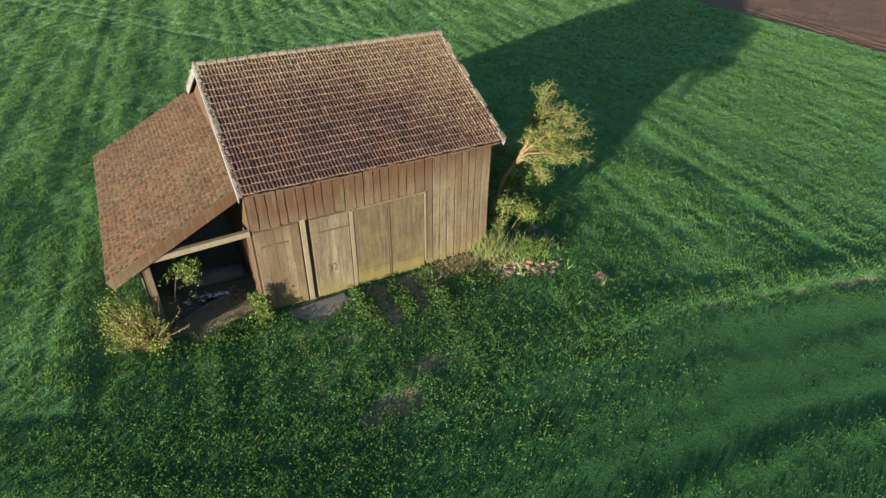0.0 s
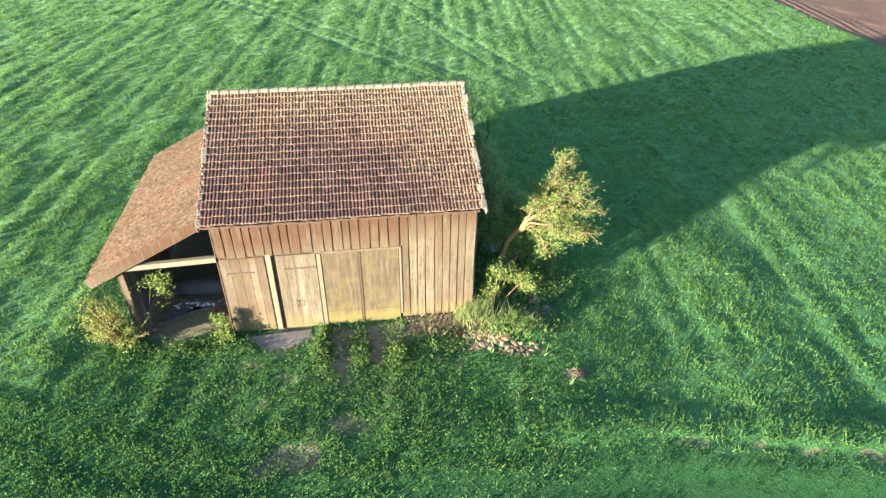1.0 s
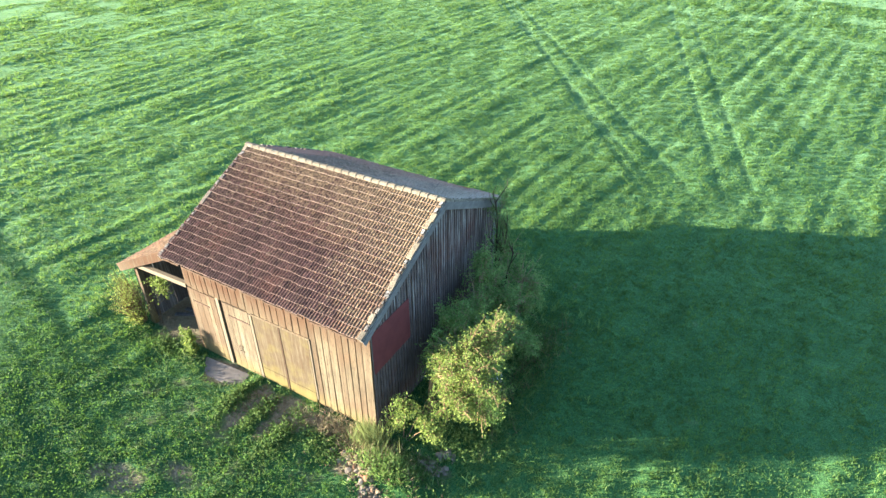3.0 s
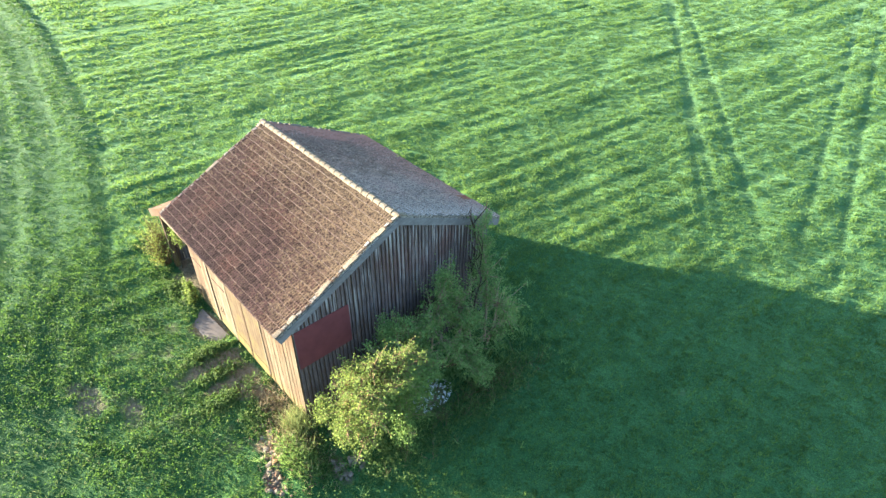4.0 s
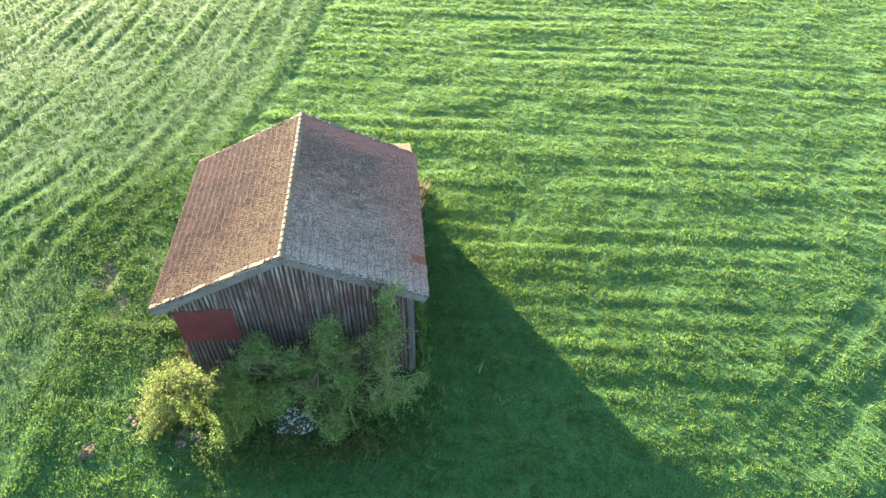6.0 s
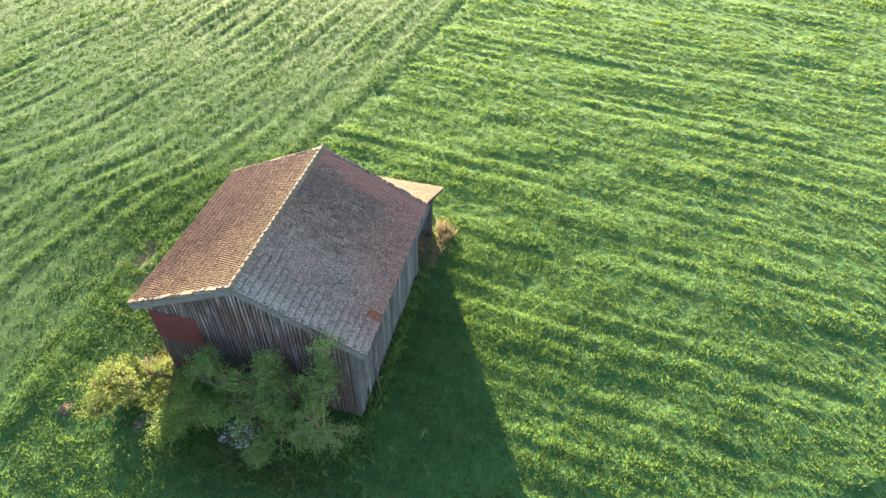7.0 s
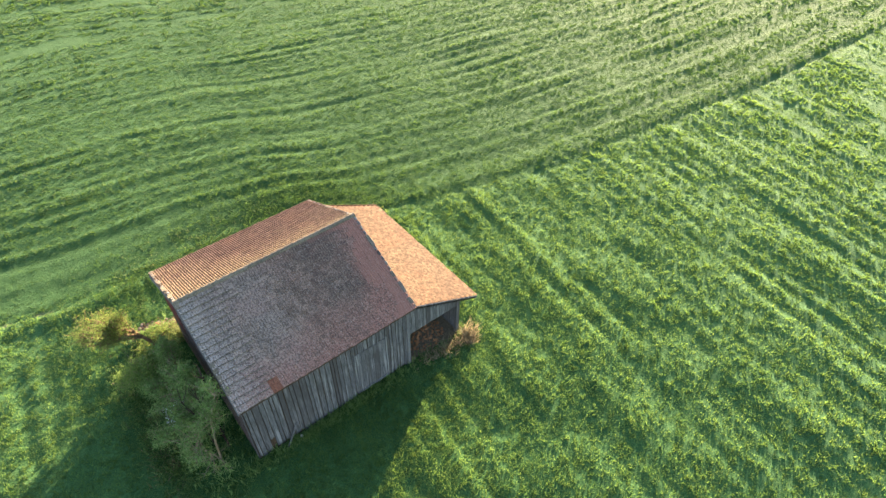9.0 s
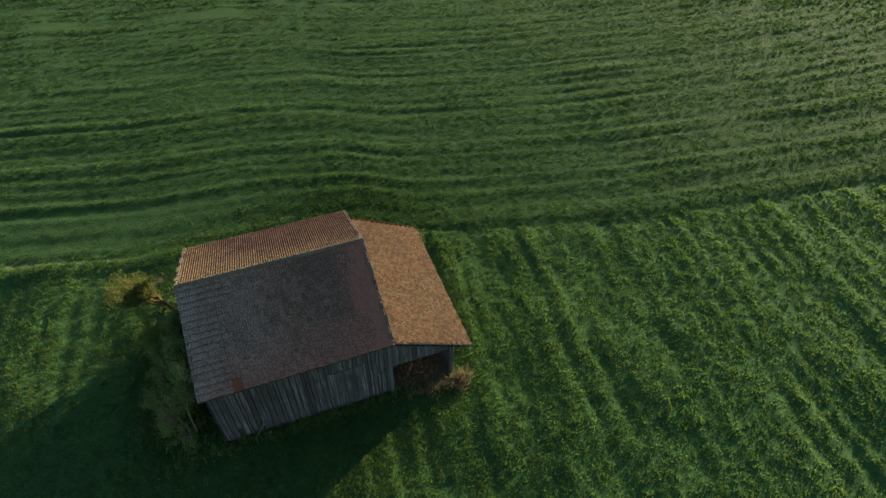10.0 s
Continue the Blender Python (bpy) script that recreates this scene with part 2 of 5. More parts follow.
def leaves(name, a, b, through_light=0.45, rows=None, gloss=0.06, passed=(1.0, 1.0, 1.0)):
    """rows: the stretch of a row pattern of lighter and darker colour; passed: the tint of the light that comes through
    a leaf.
    """
    n = Nodes(name, 0.6)
    c = n.mix(n.rand(), a, b)
    if rows:
        streak = n.noise(1.0, 4.0, n.stretched(rows))
        patch = n.noise(0.35, 4.0)
        c = n.mix(n.math("MULTIPLY", n.ramp(n.math("ADD", n.math("MULTIPLY", streak, 0.65), n.math("MULTIPLY", patch, 0.35)), 0.56, 0.42), 0.5), c, tuple(0.45 * v for v in a))
    n.done(c, gloss=gloss)
    thin = n.nt.nodes.new("ShaderNodeMix")
    thin.data_type, thin.blend_type = "RGBA", "MULTIPLY"
    thin.inputs[0].default_value = 1.0
    n.nt.links.new(c, thin.inputs[6])
    thin.inputs[7].default_value = (*passed, 1.0)
    t = n.put("ShaderNodeBsdfTranslucent", Color=thin.outputs[2])
    m = n.put("ShaderNodeMixShader", Fac=through_light)
    n.nt.links.new(n.bsdf.outputs[0], m.inputs[1])
    n.nt.links.new(t.outputs[0], m.inputs[2])
    n.nt.links.new(m.outputs[0], n.nt.nodes["Material Output"].inputs[0])
    return n.mat


LEAF_YELLOW = leaves("yellow_green_leaves", (0.17, 0.225, 0.05), (0.078, 0.125, 0.034))
LEAF_FRESH = leaves("light_green_leaves", (0.165, 0.245, 0.06), (0.070, 0.135, 0.038), 0.45)
LEAF_GREEN = leaves("fresh_green_leaves", (0.045, 0.095, 0.026), (0.098, 0.145, 0.040))
LEAF_CARPET = leaves("dark_clover_leaves", (0.040, 0.102, 0.027), (0.068, 0.140, 0.034), 0.5, None, 0.06, (1.2, 1.05, 0.65))
LEAF_BRIGHT = leaves("bright_yellow_green_leaves", (0.235, 0.275, 0.060), (0.120, 0.165, 0.042))
LEAF_DULL = leaves("dull_green_leaves", (0.074, 0.145, 0.040), (0.165, 0.258, 0.078), 0.4, None, 0.14)
LEAF_DRY = leaves("dry_straw", (0.26, 0.225, 0.135), (0.15, 0.12, 0.068), 0.3)
LEAF_BROWN = leaves("dead_brown_leaves", (0.17, 0.125, 0.07), (0.09, 0.068, 0.04), 0.2)
LEAF_PALE = leaves("faded_grass", (0.18, 0.20, 0.075), (0.10, 0.14, 0.05), 0.35)
BLADE_FRONT = leaves("front_field_blades", (0.028, 0.080, 0.021), (0.068, 0.138, 0.034), 0.62, (0.14, 1.6, 1.0), 0.18, (1.2, 1.04, 0.72))
BLADE = leaves("grass_blades", (0.056, 0.138, 0.038), (0.116, 0.198, 0.050), 0.60, (1.6, 0.14, 1.0), 0.18, (1.17, 1.04, 0.72))


def ground_material():
    n = Nodes("field_ground", 0.95)
    big, mid, fine = n.noise(0.12, 3.0), n.noise(0.9, 5.0), n.noise(7.0, 6.0)
    blade = n.noise(20.0, 5.0, None, 0.7)
    # Greens kept dark, with dark specks: shade between the blades put into colour.
    c = n.mix(n.ramp(mid, 0.35, 0.65), (0.021, 0.072, 0.023), (0.038, 0.099, 0.030))
    c = n.mix(n.math("MULTIPLY", n.ramp(big, 0.4, 0.65), 0.5), c, (0.043, 0.106, 0.032))
    c = n.mix(n.math("MULTIPLY", n.ramp(fine, 0.48, 0.68), 0.6), c, (0.016, 0.05, 0.016))
    c = n.mix(n.math("MULTIPLY", n.ramp(blade, 0.50, 0.60), 0.72), c, (0.009, 0.032, 0.011))
    c = n.mix(n.math("MULTIPLY", n.ramp(blade, 0.47, 0.37), 0.7), c, (0.075, 0.160, 0.048))
    # Darkens tyre marks, and the front band as painted shade.
    c = n.mix(n.math("MULTIPLY", n.attribute("wheel_shade"), 0.6), c, (0.020, 0.052, 0.017))
    # Front field and yard darker still, painting the grass's own shade.
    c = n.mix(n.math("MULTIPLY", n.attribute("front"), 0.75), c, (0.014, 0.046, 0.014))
    soil = n.mix(n.ramp(fine, 0.3, 0.7), (0.095, 0.071, 0.046), (0.19, 0.148, 0.10))
    bare = n.ramp(n.math("ADD", n.attribute("bare"), n.math("MULTIPLY", n.math("SUBTRACT", mid, 0.5), 1.2)), 0.22, 0.6)
    c = n.mix(bare, c, soil)
    plough = n.mix(n.ramp(fine, 0.3, 0.7), (0.066, 0.040, 0.029), (0.125, 0.080, 0.058))
    c = n.mix(n.attribute("plough"), c, plough)
    # Sheen pales ground seen at a low angle, also standing in for haze.
    n.nt.links.new(n.math("MULTIPLY", n.math("SUBTRACT", 1.0, n.attribute("plough")), n.math("SUBTRACT", 0.16, n.math("MULTIPLY", n.attribute("front"), 0.05))), n.bsdf.inputs["Sheen Weight"])
    n.bsdf.inputs["Sheen Roughness"].default_value = 0.45
    n.bsdf.inputs["Sheen Tint"].default_value = (0.53, 0.85, 0.48, 1.0)
    return n.done(c, n.math("ADD", n.math("ADD", fine, mid), n.math("MULTIPLY", blade, 0.6)), 0.9, 0.08, gloss=0.03)


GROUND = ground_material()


# ---- mesh helpers ----
def part(name, bm, material, parent=None, label=""):
    """Links a bmesh as one mesh object under a thing or a part."""
    me = bpy.data.meshes.new(name)
    bm.to_mesh(me)
    bm.free()
    me.materials.append(material)
    ob = new(name, me)
    ob.parent = parent
    if label:
        tagged(ob, label)
    return ob


def piece(name, mesh, m, parent):
    ob = new(name, mesh)
    ob.parent = parent
    ob.matrix_basis = m
    return ob


def thing(name, at, label, category, group=""):
    ob = new(name)
    ob.location = at
    return tagged(ob, label, category, group)


def box(bm, lo, hi, bevel=0.0, m=None):
    r = bmesh.ops.create_cube(bm, size=1.0)
    lo, hi = Vector(lo), Vector(hi)
    for v in r["verts"]:
        v.co = Vector([(lo[i] + hi[i]) / 2 + v.co[i] * (hi[i] - lo[i]) for i in range(3)])
        if m is not None:
            v.co = m @ v.co
    if bevel:
        edges = list({e for v in r["verts"] for e in v.link_edges})
        bmesh.ops.bevel(bm, geom=edges, offset=bevel, segments=1, affect="EDGES")


def box_mesh(name, size, bevel, material):
    bm = bmesh.new()
    box(bm, [-s / 2 for s in size], [s / 2 for s in size], bevel)
    me = bpy.data.meshes.new(name)
    bm.to_mesh(me)
    bm.free()
    me.materials.append(material)
    return me


def tube(bm, points, radii, sides=6):
    """A tapered tube along points."""
    rings = []
    for i, p in enumerate(points):
        a = points[max(i - 1, 0)]
        b = points[min(i + 1, len(points) - 1)]
        q = (b - a).to_track_quat("Z", "Y")
        rings.append([bm.verts.new(p + q @ Vector((radii[i] * math.cos(k * math.tau / sides), radii[i] * math.sin(k * math.tau / sides), 0))) for k in range(sides)])
    for r, s in zip(rings, rings[1:]):
        for k in range(sides):
            bm.faces.new((r[k], r[(k + 1) % sides], s[(k + 1) % sides], s[k]))
    bm.faces.new(rings[0][::-1])
    bm.faces.new(rings[-1])


def sheet_object(name, verts, faces, material, parent=None):
    """A mesh from arrays: verts (n, 3), faces (m, k)."""
    me = bpy.data.meshes.new(name)
    k = faces.shape[1]
    me.vertices.add(len(verts))
    me.vertices.foreach_set("co", np.ascontiguousarray(verts, dtype=np.float32).ravel())
    me.loops.add(faces.size)
    me.loops.foreach_set("vertex_index", np.ascontiguousarray(faces, dtype=np.int32).ravel())
    me.polygons.add(len(faces))
    me.polygons.foreach_set("loop_start", np.arange(0, faces.size, k, dtype=np.int32))
    me.update(calc_edges=True)
    me.validate()
    me.materials.append(material)
    ob = new(name, me)
    ob.parent = parent
    return ob


rng = np.random.default_rng(7)


# ---- the field ----
def lattice(x, y, seed):
    """Smooth noise from 0 to 1 at whole-number spacing."""
    xi, yi = np.floor(x).astype(np.int64), np.floor(y).astype(np.int64)
    fx, fy = x - xi, y - yi
    fx, fy = fx * fx * (3 - 2 * fx), fy * fy * (3 - 2 * fy)

    def h(a, b):
        v = np.sin(a * 127.1 + b * 311.7 + seed * 74.7) * 43758.5453
        return v - np.floor(v)

    return (h(xi, yi) * (1 - fx) + h(xi + 1, yi) * fx) * (1 - fy) + (h(xi, yi + 1) * (1 - fx) + h(xi + 1, yi + 1) * fx) * fy


def lane(x):
    """Where the strip between the two fields runs."""
    return np.interp(x, [-70, -46, -26, -16, -11, -7, 0, 8, 17, 30, 60], [2.5, 0.6, -2.4, -4.8, -6.2, -8.6, -10.4, -11.0, -13.1, -16.0, -23.0])


def line_dist(x, y, ax, ay, bx, by):
    dx, dy = bx - ax, by - ay
    return np.abs((x - ax) * dy - (y - ay) * dx) / math.hypot(dx, dy)


def rise(e0, e1, v):
    t = np.clip((v - e0) / (e1 - e0), 0, 1)
    return t * t * (3 - 2 * t)


def blob(x, y, cx, cy, rx, ry):
    d = np.hypot((x - cx) / rx, (y - cy) / ry) + 0.5 * (lattice(x * 1.7, y * 1.7, 5) - 0.5)
    return 1 - rise(0.25, 1.15, d)


def field(x, y):
    """Height of the crop, of the soil, and the masks of bare soil, tyre marks with a painted shade band, and ploughed
    land.
    """
    wob = 0.4 * (lattice(x * 0.12, y * 0.08, 1) - 0.5) + 0.08 * (lattice(x * 0.7, y * 0.7, 2) - 0.5)
    front = rise(0.6, -0.6, y - lane(x))
    u = np.where(front > 0.5, y - lane(x), x - 0.13 * y) + wob * (1 - 0.6 * front)
    v = np.where(front > 0.5, 0.5 * x, y)
    rows = 0.45 * lattice(u * 1.25, v * 0.025 + 9, 3) + 0.35 * lattice(u * 2.4, v * 0.06, 8) + 0.2 * (0.5 + 0.5 * np.sin(u * math.tau / 1.5))
    rows = rise(0.22, 0.78, rows) * (0.25 + 0.9 * lattice(x * 0.13, y * 0.13, 10))
    clump = 0.5 * lattice(x * 2.3, y * 2.3, 4) + 0.5 * lattice(u * 2.6, v * 0.55, 15)
    broad = np.where(front > 0.5, lattice(v * 0.3, u * 0.45, 6), lattice(x * 0.45, y * 0.3, 6))
    wheel_shade = np.zeros_like(x)
    for ax, ay, bx, by, w in ((-10.0, 44.2, 5.3, 22.9, 0.14), (-9.0, 45.9, 8.9, 21.3, 0.14), (-17.5, 55.7, -1.0, 31.1, 0.12),
                              (1.5, 62.7, 12.95, 23.1, 0.12), (-0.6, 62.7, 11.0, 23.1, 0.12)):
        wheel_shade = np.maximum(wheel_shade, 0.62 * (1 - rise(w, w + 0.2, line_dist(x, y, ax, ay, bx, by))) * rise(15.0, 23.0, y))
    d = y - lane(x)
    left = rise(-9.0, -13.0, x)
    for off, deep in ((0.05, 0.14), (-2.8, 0.3), (-6.4, 0.2)):
        wheel_shade = np.maximum(wheel_shade, deep * left * (1 - rise(0.15, 0.7, np.abs(d - off))))
    # Broad band of low grass before the lane, darkened as painted shade.
    wheel_shade = np.maximum(wheel_shade, 0.9 * rise(-7.0, 1.0, x) * (1 - rise(1.6, 2.8, np.abs(d + 2.9))))
    verge = np.maximum(0.5 * left * (1 - rise(0.4, 1.0, np.abs(d + 1.35))), 0.8 * rise(1.0, 5.0, x) * (1 - rise(0.3, 0.9, np.abs(d - 0.7))))
    yard = blob(x, y, -0.5, -7.4, 7.0, 3.6)
    bare = 0.95 * blob(x, y, -2.6, -5.15, 1.5, 0.75)
    for cx, cy, rx, ry, k in ((-2.2, -10.3, 1.3, 0.7, 0.6), (-0.2, -9.2, 1.3, 0.8, 0.45), (4.6, -6.15, 1.3, 0.45, 0.75), (7.35, -8.2, 0.55, 0.4, 1.0), (0.4, -5.35, 2.2, 0.75, 0.95), (-0.5, -6.2, 0.5, 1.3, 0.8), (0.75, -6.0, 0.5, 1.2, 0.8), (5.7, -6.75, 0.9, 0.3, 0.9), (3.6, -5.3, 1.0, 0.45, 0.7),
                              (2.9, -5.1, 1.9, 0.55, 1.0), (-6.2, 0.0, 2.0, 4.9, 1.3), (6.6, -0.4, 1.2, 1.0, 0.8), (6.9, -4.8, 0.8, 0.5, 0.6), (-8.0, 5.4, 0.6, 0.5, 0.7)):
        bare = np.maximum(bare, k * blob(x, y, cx, cy, rx, ry))
    bare = np.maximum(bare, 0.75 * rise(5.5, 9.0, x) * rise(19.0, 15.0, x) * (1 - rise(0.04, 0.28, np.abs(d - 0.15))) * lattice(x * 1.3, y * 1.3, 61))
    bare = np.maximum(bare, 0.2 * yard)
    bare = np.maximum(bare, 1.4 * rise(4.6, 4.2, np.abs(y)) * rise(-8.1, -7.7, x) * rise(-4.2, -4.5, x))
    inside = rise(4.55, 4.35, np.abs(x)) * rise(4.6, 4.4, np.abs(y))
    plough = rise(45.0, 45.9, x + 0.6 * (lattice(x, y * 0.4, 9) - 0.5))
    patch = lattice(x * 1.1 + 3, y * 1.1, 14)
    crop = 0.09 + (0.074 + 0.03 * front) * rows + (0.05 - 0.02 * front) * clump + (0.032 - 0.02 * front) * patch + 0.055 * broad
    crop *= 1 - 0.5 * wheel_shade
    crop = crop * (1 - 0.4 * yard) + 0.10 * verge
    crop = crop * (1 - np.clip(bare * 1.1, 0, 1)) * (1 - plough) * (1 - inside)
    soil = (0.10 - 0.05 * front) * (broad - 0.5) + 0.05 * (clump - 0.5) - 0.015 * wheel_shade + 0.03 * rows + 0.05 * verge
    near = np.maximum(inside, rise(5.6, 4.7, np.abs(y)) * rise(9.2, 8.0, np.abs(x)))
    soil = soil * (1 - near) + plough * 0.05 * np.sin(u * math.tau / 0.9)
    soil = soil + 0.35 * blob(x, y, 5.4, -5.8, 1.6, 0.8) + 0.18 * blob(x, y, 7.35, -8.2, 0.6, 0.45) + 0.12 * blob(x, y, 6.6, -0.4, 1.3, 1.1)
    return crop, soil, np.clip(bare, 0, 1), wheel_shade, plough


def stretch(lo, hi, step, far):
    mid = np.arange(lo, hi + step / 2, step)
    out, d = [], step
    while sum(out) < far:
        d *= 1.22
        out.append(d)
    grow = np.cumsum(out)
    return np.concatenate([lo - grow[::-1], mid, hi + grow])


def build_ground():
    xs, ys = stretch(-36.0, 48.0, 0.24, 2500.0), stretch(-34.0, 48.0, 0.24, 2500.0)
    gx, gy = np.meshgrid(xs, ys)
    x, y = gx.ravel(), gy.ravel()
    crop, soil, bare, wheel_shade, plough = field(x, y)
    fade = 1 - rise(90, 200, np.hypot(x, y))
    z = (soil + 0.55 * crop * (1 - bare)) * fade
    nx, ny = len(xs), len(ys)
    i = (np.arange(ny - 1)[:, None] * nx + np.arange(nx - 1)).ravel()
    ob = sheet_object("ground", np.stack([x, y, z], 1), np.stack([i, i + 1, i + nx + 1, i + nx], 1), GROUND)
    for name, values in (("bare", bare), ("wheel_shade", wheel_shade * fade), ("plough", plough), ("front", np.maximum(rise(1.0, -1.0, y - lane(x)), 0.5 * blob(x, y, -2.0, -8.5, 13.0, 5.5)) * fade)):
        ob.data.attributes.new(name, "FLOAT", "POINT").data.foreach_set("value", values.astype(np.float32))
    for p in ob.data.polygons:
        p.use_smooth = True
    return tagged(ob, "green crop field with tyre marks, painted shade band, bare yard and ploughed strip", "field", kind="structure")


ground = build_ground()


def blades(name, x, y, height, width, count, lean, material, label):
    """Tufts of grass blades: count single blades at each place."""
    n = len(x) * count
    bx = np.repeat(x, count) + rng.normal(0, 0.07, n)
    by = np.repeat(y, count) + rng.normal(0, 0.07, n)
    crop, soil, bare, _, _ = field(bx, by)
    bz = soil + 0.55 * crop * (1 - bare) - 0.03
    h = np.repeat(height, count) * rng.uniform(0.6, 1.25, n)
    a, b = rng.uniform(0, math.tau, n), rng.uniform(0, math.tau, n)
    w = (np.repeat(width, count) if np.ndim(width) else width) * rng.uniform(0.6, 1.4, n) / 2
    base = np.stack([bx, by, bz], 1)
    side = np.stack([np.cos(a) * w, np.sin(a) * w, np.zeros(n)], 1)
    tip = base + np.stack([np.cos(b) * lean * h, np.sin(b) * lean * h, h], 1)
    verts = np.stack([base - side, base + side, tip], 1).reshape(-1, 3)
    ob = sheet_object(name, verts, np.arange(3 * n).reshape(-1, 3), material)
    return tagged(ob, label, "grass", kind="stuff")


def build_grass():
    r, a = 78 * rng.uniform(0, 1, 330000) ** 0.85, rng.uniform(0, math.tau, 330000)
    x, y = r * np.cos(a), r * np.sin(a) + 3
    crop, soil, bare, wheel_shade, plough = field(x, y)
    keep = (crop > 0.05) & (rng.uniform(0, 1, len(x)) > np.maximum(bare, 0.6 * wheel_shade))
    keep &= ~((np.abs(x) < 4.6) & (np.abs(y) < 4.65)) & ~((x > -7.9) & (x < -4.3) & (np.abs(y) < 4.6))
    x, y, crop, r = x[keep], y[keep], crop[keep], r[keep]
    front = rise(1.0, -1.0, y - lane(x) + 1.4 * (lattice(x * 0.9, y * 0.9, 41) - 0.5)) + rise(-4.5, -5.5, y) * rise(9.0, 7.0, np.abs(x))
    fine = 0.76 - 0.14 * np.clip(front, 0, 1)
    for pick, mat, label in ((front < 0.5, BLADE, "short green crop standing in uneven rows across the field"), (front >= 0.5, BLADE_FRONT, "fine dark green grass of the front field and the worn yard")):
        blades("grass", x[pick], y[pick], ((0.06 + 0.6 * crop) * fine)[pick], (0.030 * (1 + r / 18) * fine)[pick], 6, 0.75, mat, label)
    r, a = 50 + 100 * rng.uniform(0, 1, 80000) ** 0.8, rng.uniform(0, math.tau, 80000)
    x, y = r * np.cos(a), r * np.sin(a) + 3
    crop, soil, bare, wheel_shade, plough = field(x, y)
    keep = (crop > 0.05) & (rng.uniform(0, 1, len(x)) < rise(50, 80, r))
    x, y, crop, r = x[keep], y[keep], crop[keep], r[keep]
    near_side = y < lane(x)
    for pick, mat, label in ((~near_side, BLADE, "green crop in the distance of the field"), (near_side, BLADE_FRONT, "dark green grass in the distance of the front field")):
        blades("grass", x[pick], y[pick], (0.08 + 0.6 * crop)[pick], 0.13, 5, 0.8, mat, label)
    r, a = 9.5 * rng.uniform(0, 1, 9000) ** 0.6, rng.uniform(0, math.tau, 9000)
    x, y = r * np.cos(a) * 1.15 + 0.5, 0.75 * r * np.sin(a) - 8.0
    keep = (y < -4.8) & (rng.uniform(0, 1, 9000) < 0.5 * lattice(x * 0.8, y * 0.8, 21) * rise(9.5, 4.0, r))
    x, y = x[keep], y[keep]
    blades("dry_grass", x, y, 0.10 * np.ones(len(x)), 0.03, 4, 0.9, LEAF_PALE, "thin dry grass in the worn yard before the barn")
    r, a = 9.0 * rng.uniform(0, 1, 3500) ** 0.6, rng.uniform(0, math.tau, 3500)
    x, y = r * np.cos(a) * 1.2 + 0.0, 0.7 * r * np.sin(a) - 8.4
    keep = (y < -4.9) & (lattice(x * 0.7, y * 0.7, 31) > 0.25 + 0.6 * r / 9.0)
    x, y = x[keep], y[keep]
    blades("weeds", x, y, 0.13 * np.ones(len(x)), 0.06, 4, 1.0, LEAF_GREEN, "broad-leaved weeds scattered in the yard grass")


build_grass()

# ---- the barn ----
RIDGE, EAVE_Y, EAVE_Z, VERGE = 7.42, 5.08, 5.0, 4.62
PITCH = math.atan2(RIDGE - EAVE_Z, EAVE_Y)
SLOPE = math.hypot(RIDGE - EAVE_Z, EAVE_Y)
WX, WF, WB = 4.42, -4.45, 4.50
LEAN_X, LEAN_Z, LEAN_TOP = -8.72, 2.80, 5.02
LEAN_PITCH = math.atan2(LEAN_TOP - LEAN_Z, -WX - LEAN_X)
LEAN_SLOPE = math.hypot(LEAN_TOP - LEAN_Z, -WX - LEAN_X)

barn = thing("barn", (0, 0, 0), "weathered timber field barn with mossy tiled gable roof and open lean-to", "barn")


def frame_of(u, v, o):
    u, v = Vector(u).normalized(), Vector(v).normalized()
    n = u.cross(v)
    return Matrix(((u.x, v.x, n.x, o[0]), (u.y, v.y, n.y, o[1]), (u.z, v.z, n.z, o[2]), (0, 0, 0, 1)))


cp, sp = math.cos(PITCH), math.sin(PITCH)
FRONT_SLOPE = frame_of((1, 0, 0), (0, cp, sp), (-VERGE, -EAVE_Y, EAVE_Z))
BACK_SLOPE = frame_of((-1, 0, 0), (0, -cp, sp), (VERGE, EAVE_Y, EAVE_Z))
LEAN_FRAME = frame_of((0, -1, 0), (math.cos(LEAN_PITCH), 0, math.sin(LEAN_PITCH)), (LEAN_X, 4.95, LEAN_Z))


def tile_mesh(name, rows, material, edge):
    """Quads between rows of points; the first two strips, the nose of the tile, take the edge material."""
    bm = bmesh.new()
    rows = [[bm.verts.new(p) for p in row] for row in rows]
    for i, (a, b) in enumerate(zip(rows, rows[1:])):
        for k in range(len(a) - 1):
            bm.faces.new((a[k], a[k + 1], b[k + 1], b[k])).material_index = 1 if i < 2 else 0
    me = bpy.data.meshes.new(name)
    bm.to_mesh(me)
    bm.free()
    me.materials.append(material)
    me.materials.append(edge)
    return me


def pan_tile(name, w, length, material, edge, nose=0.034):
    """An interlocking clay tile with two raised ribs, its nose lifted over the row below."""
    prof = [(0.0, 0.010), (0.07, 0.023), (0.20, 0.025), (0.28, 0.009), (0.46, 0.006), (0.55, 0.023), (0.69, 0.025), (0.78, 0.009), (1.0, 0.006)]
    rows = [[(f * w, v, -0.004 if k == 0 else z + lift) for f, z in prof] for k, (v, lift) in enumerate(((0.0, 0.0), (0.0, nose), (0.026, nose - 0.003), (length, 0.0)))]
    return tile_mesh(name, rows, material, edge)


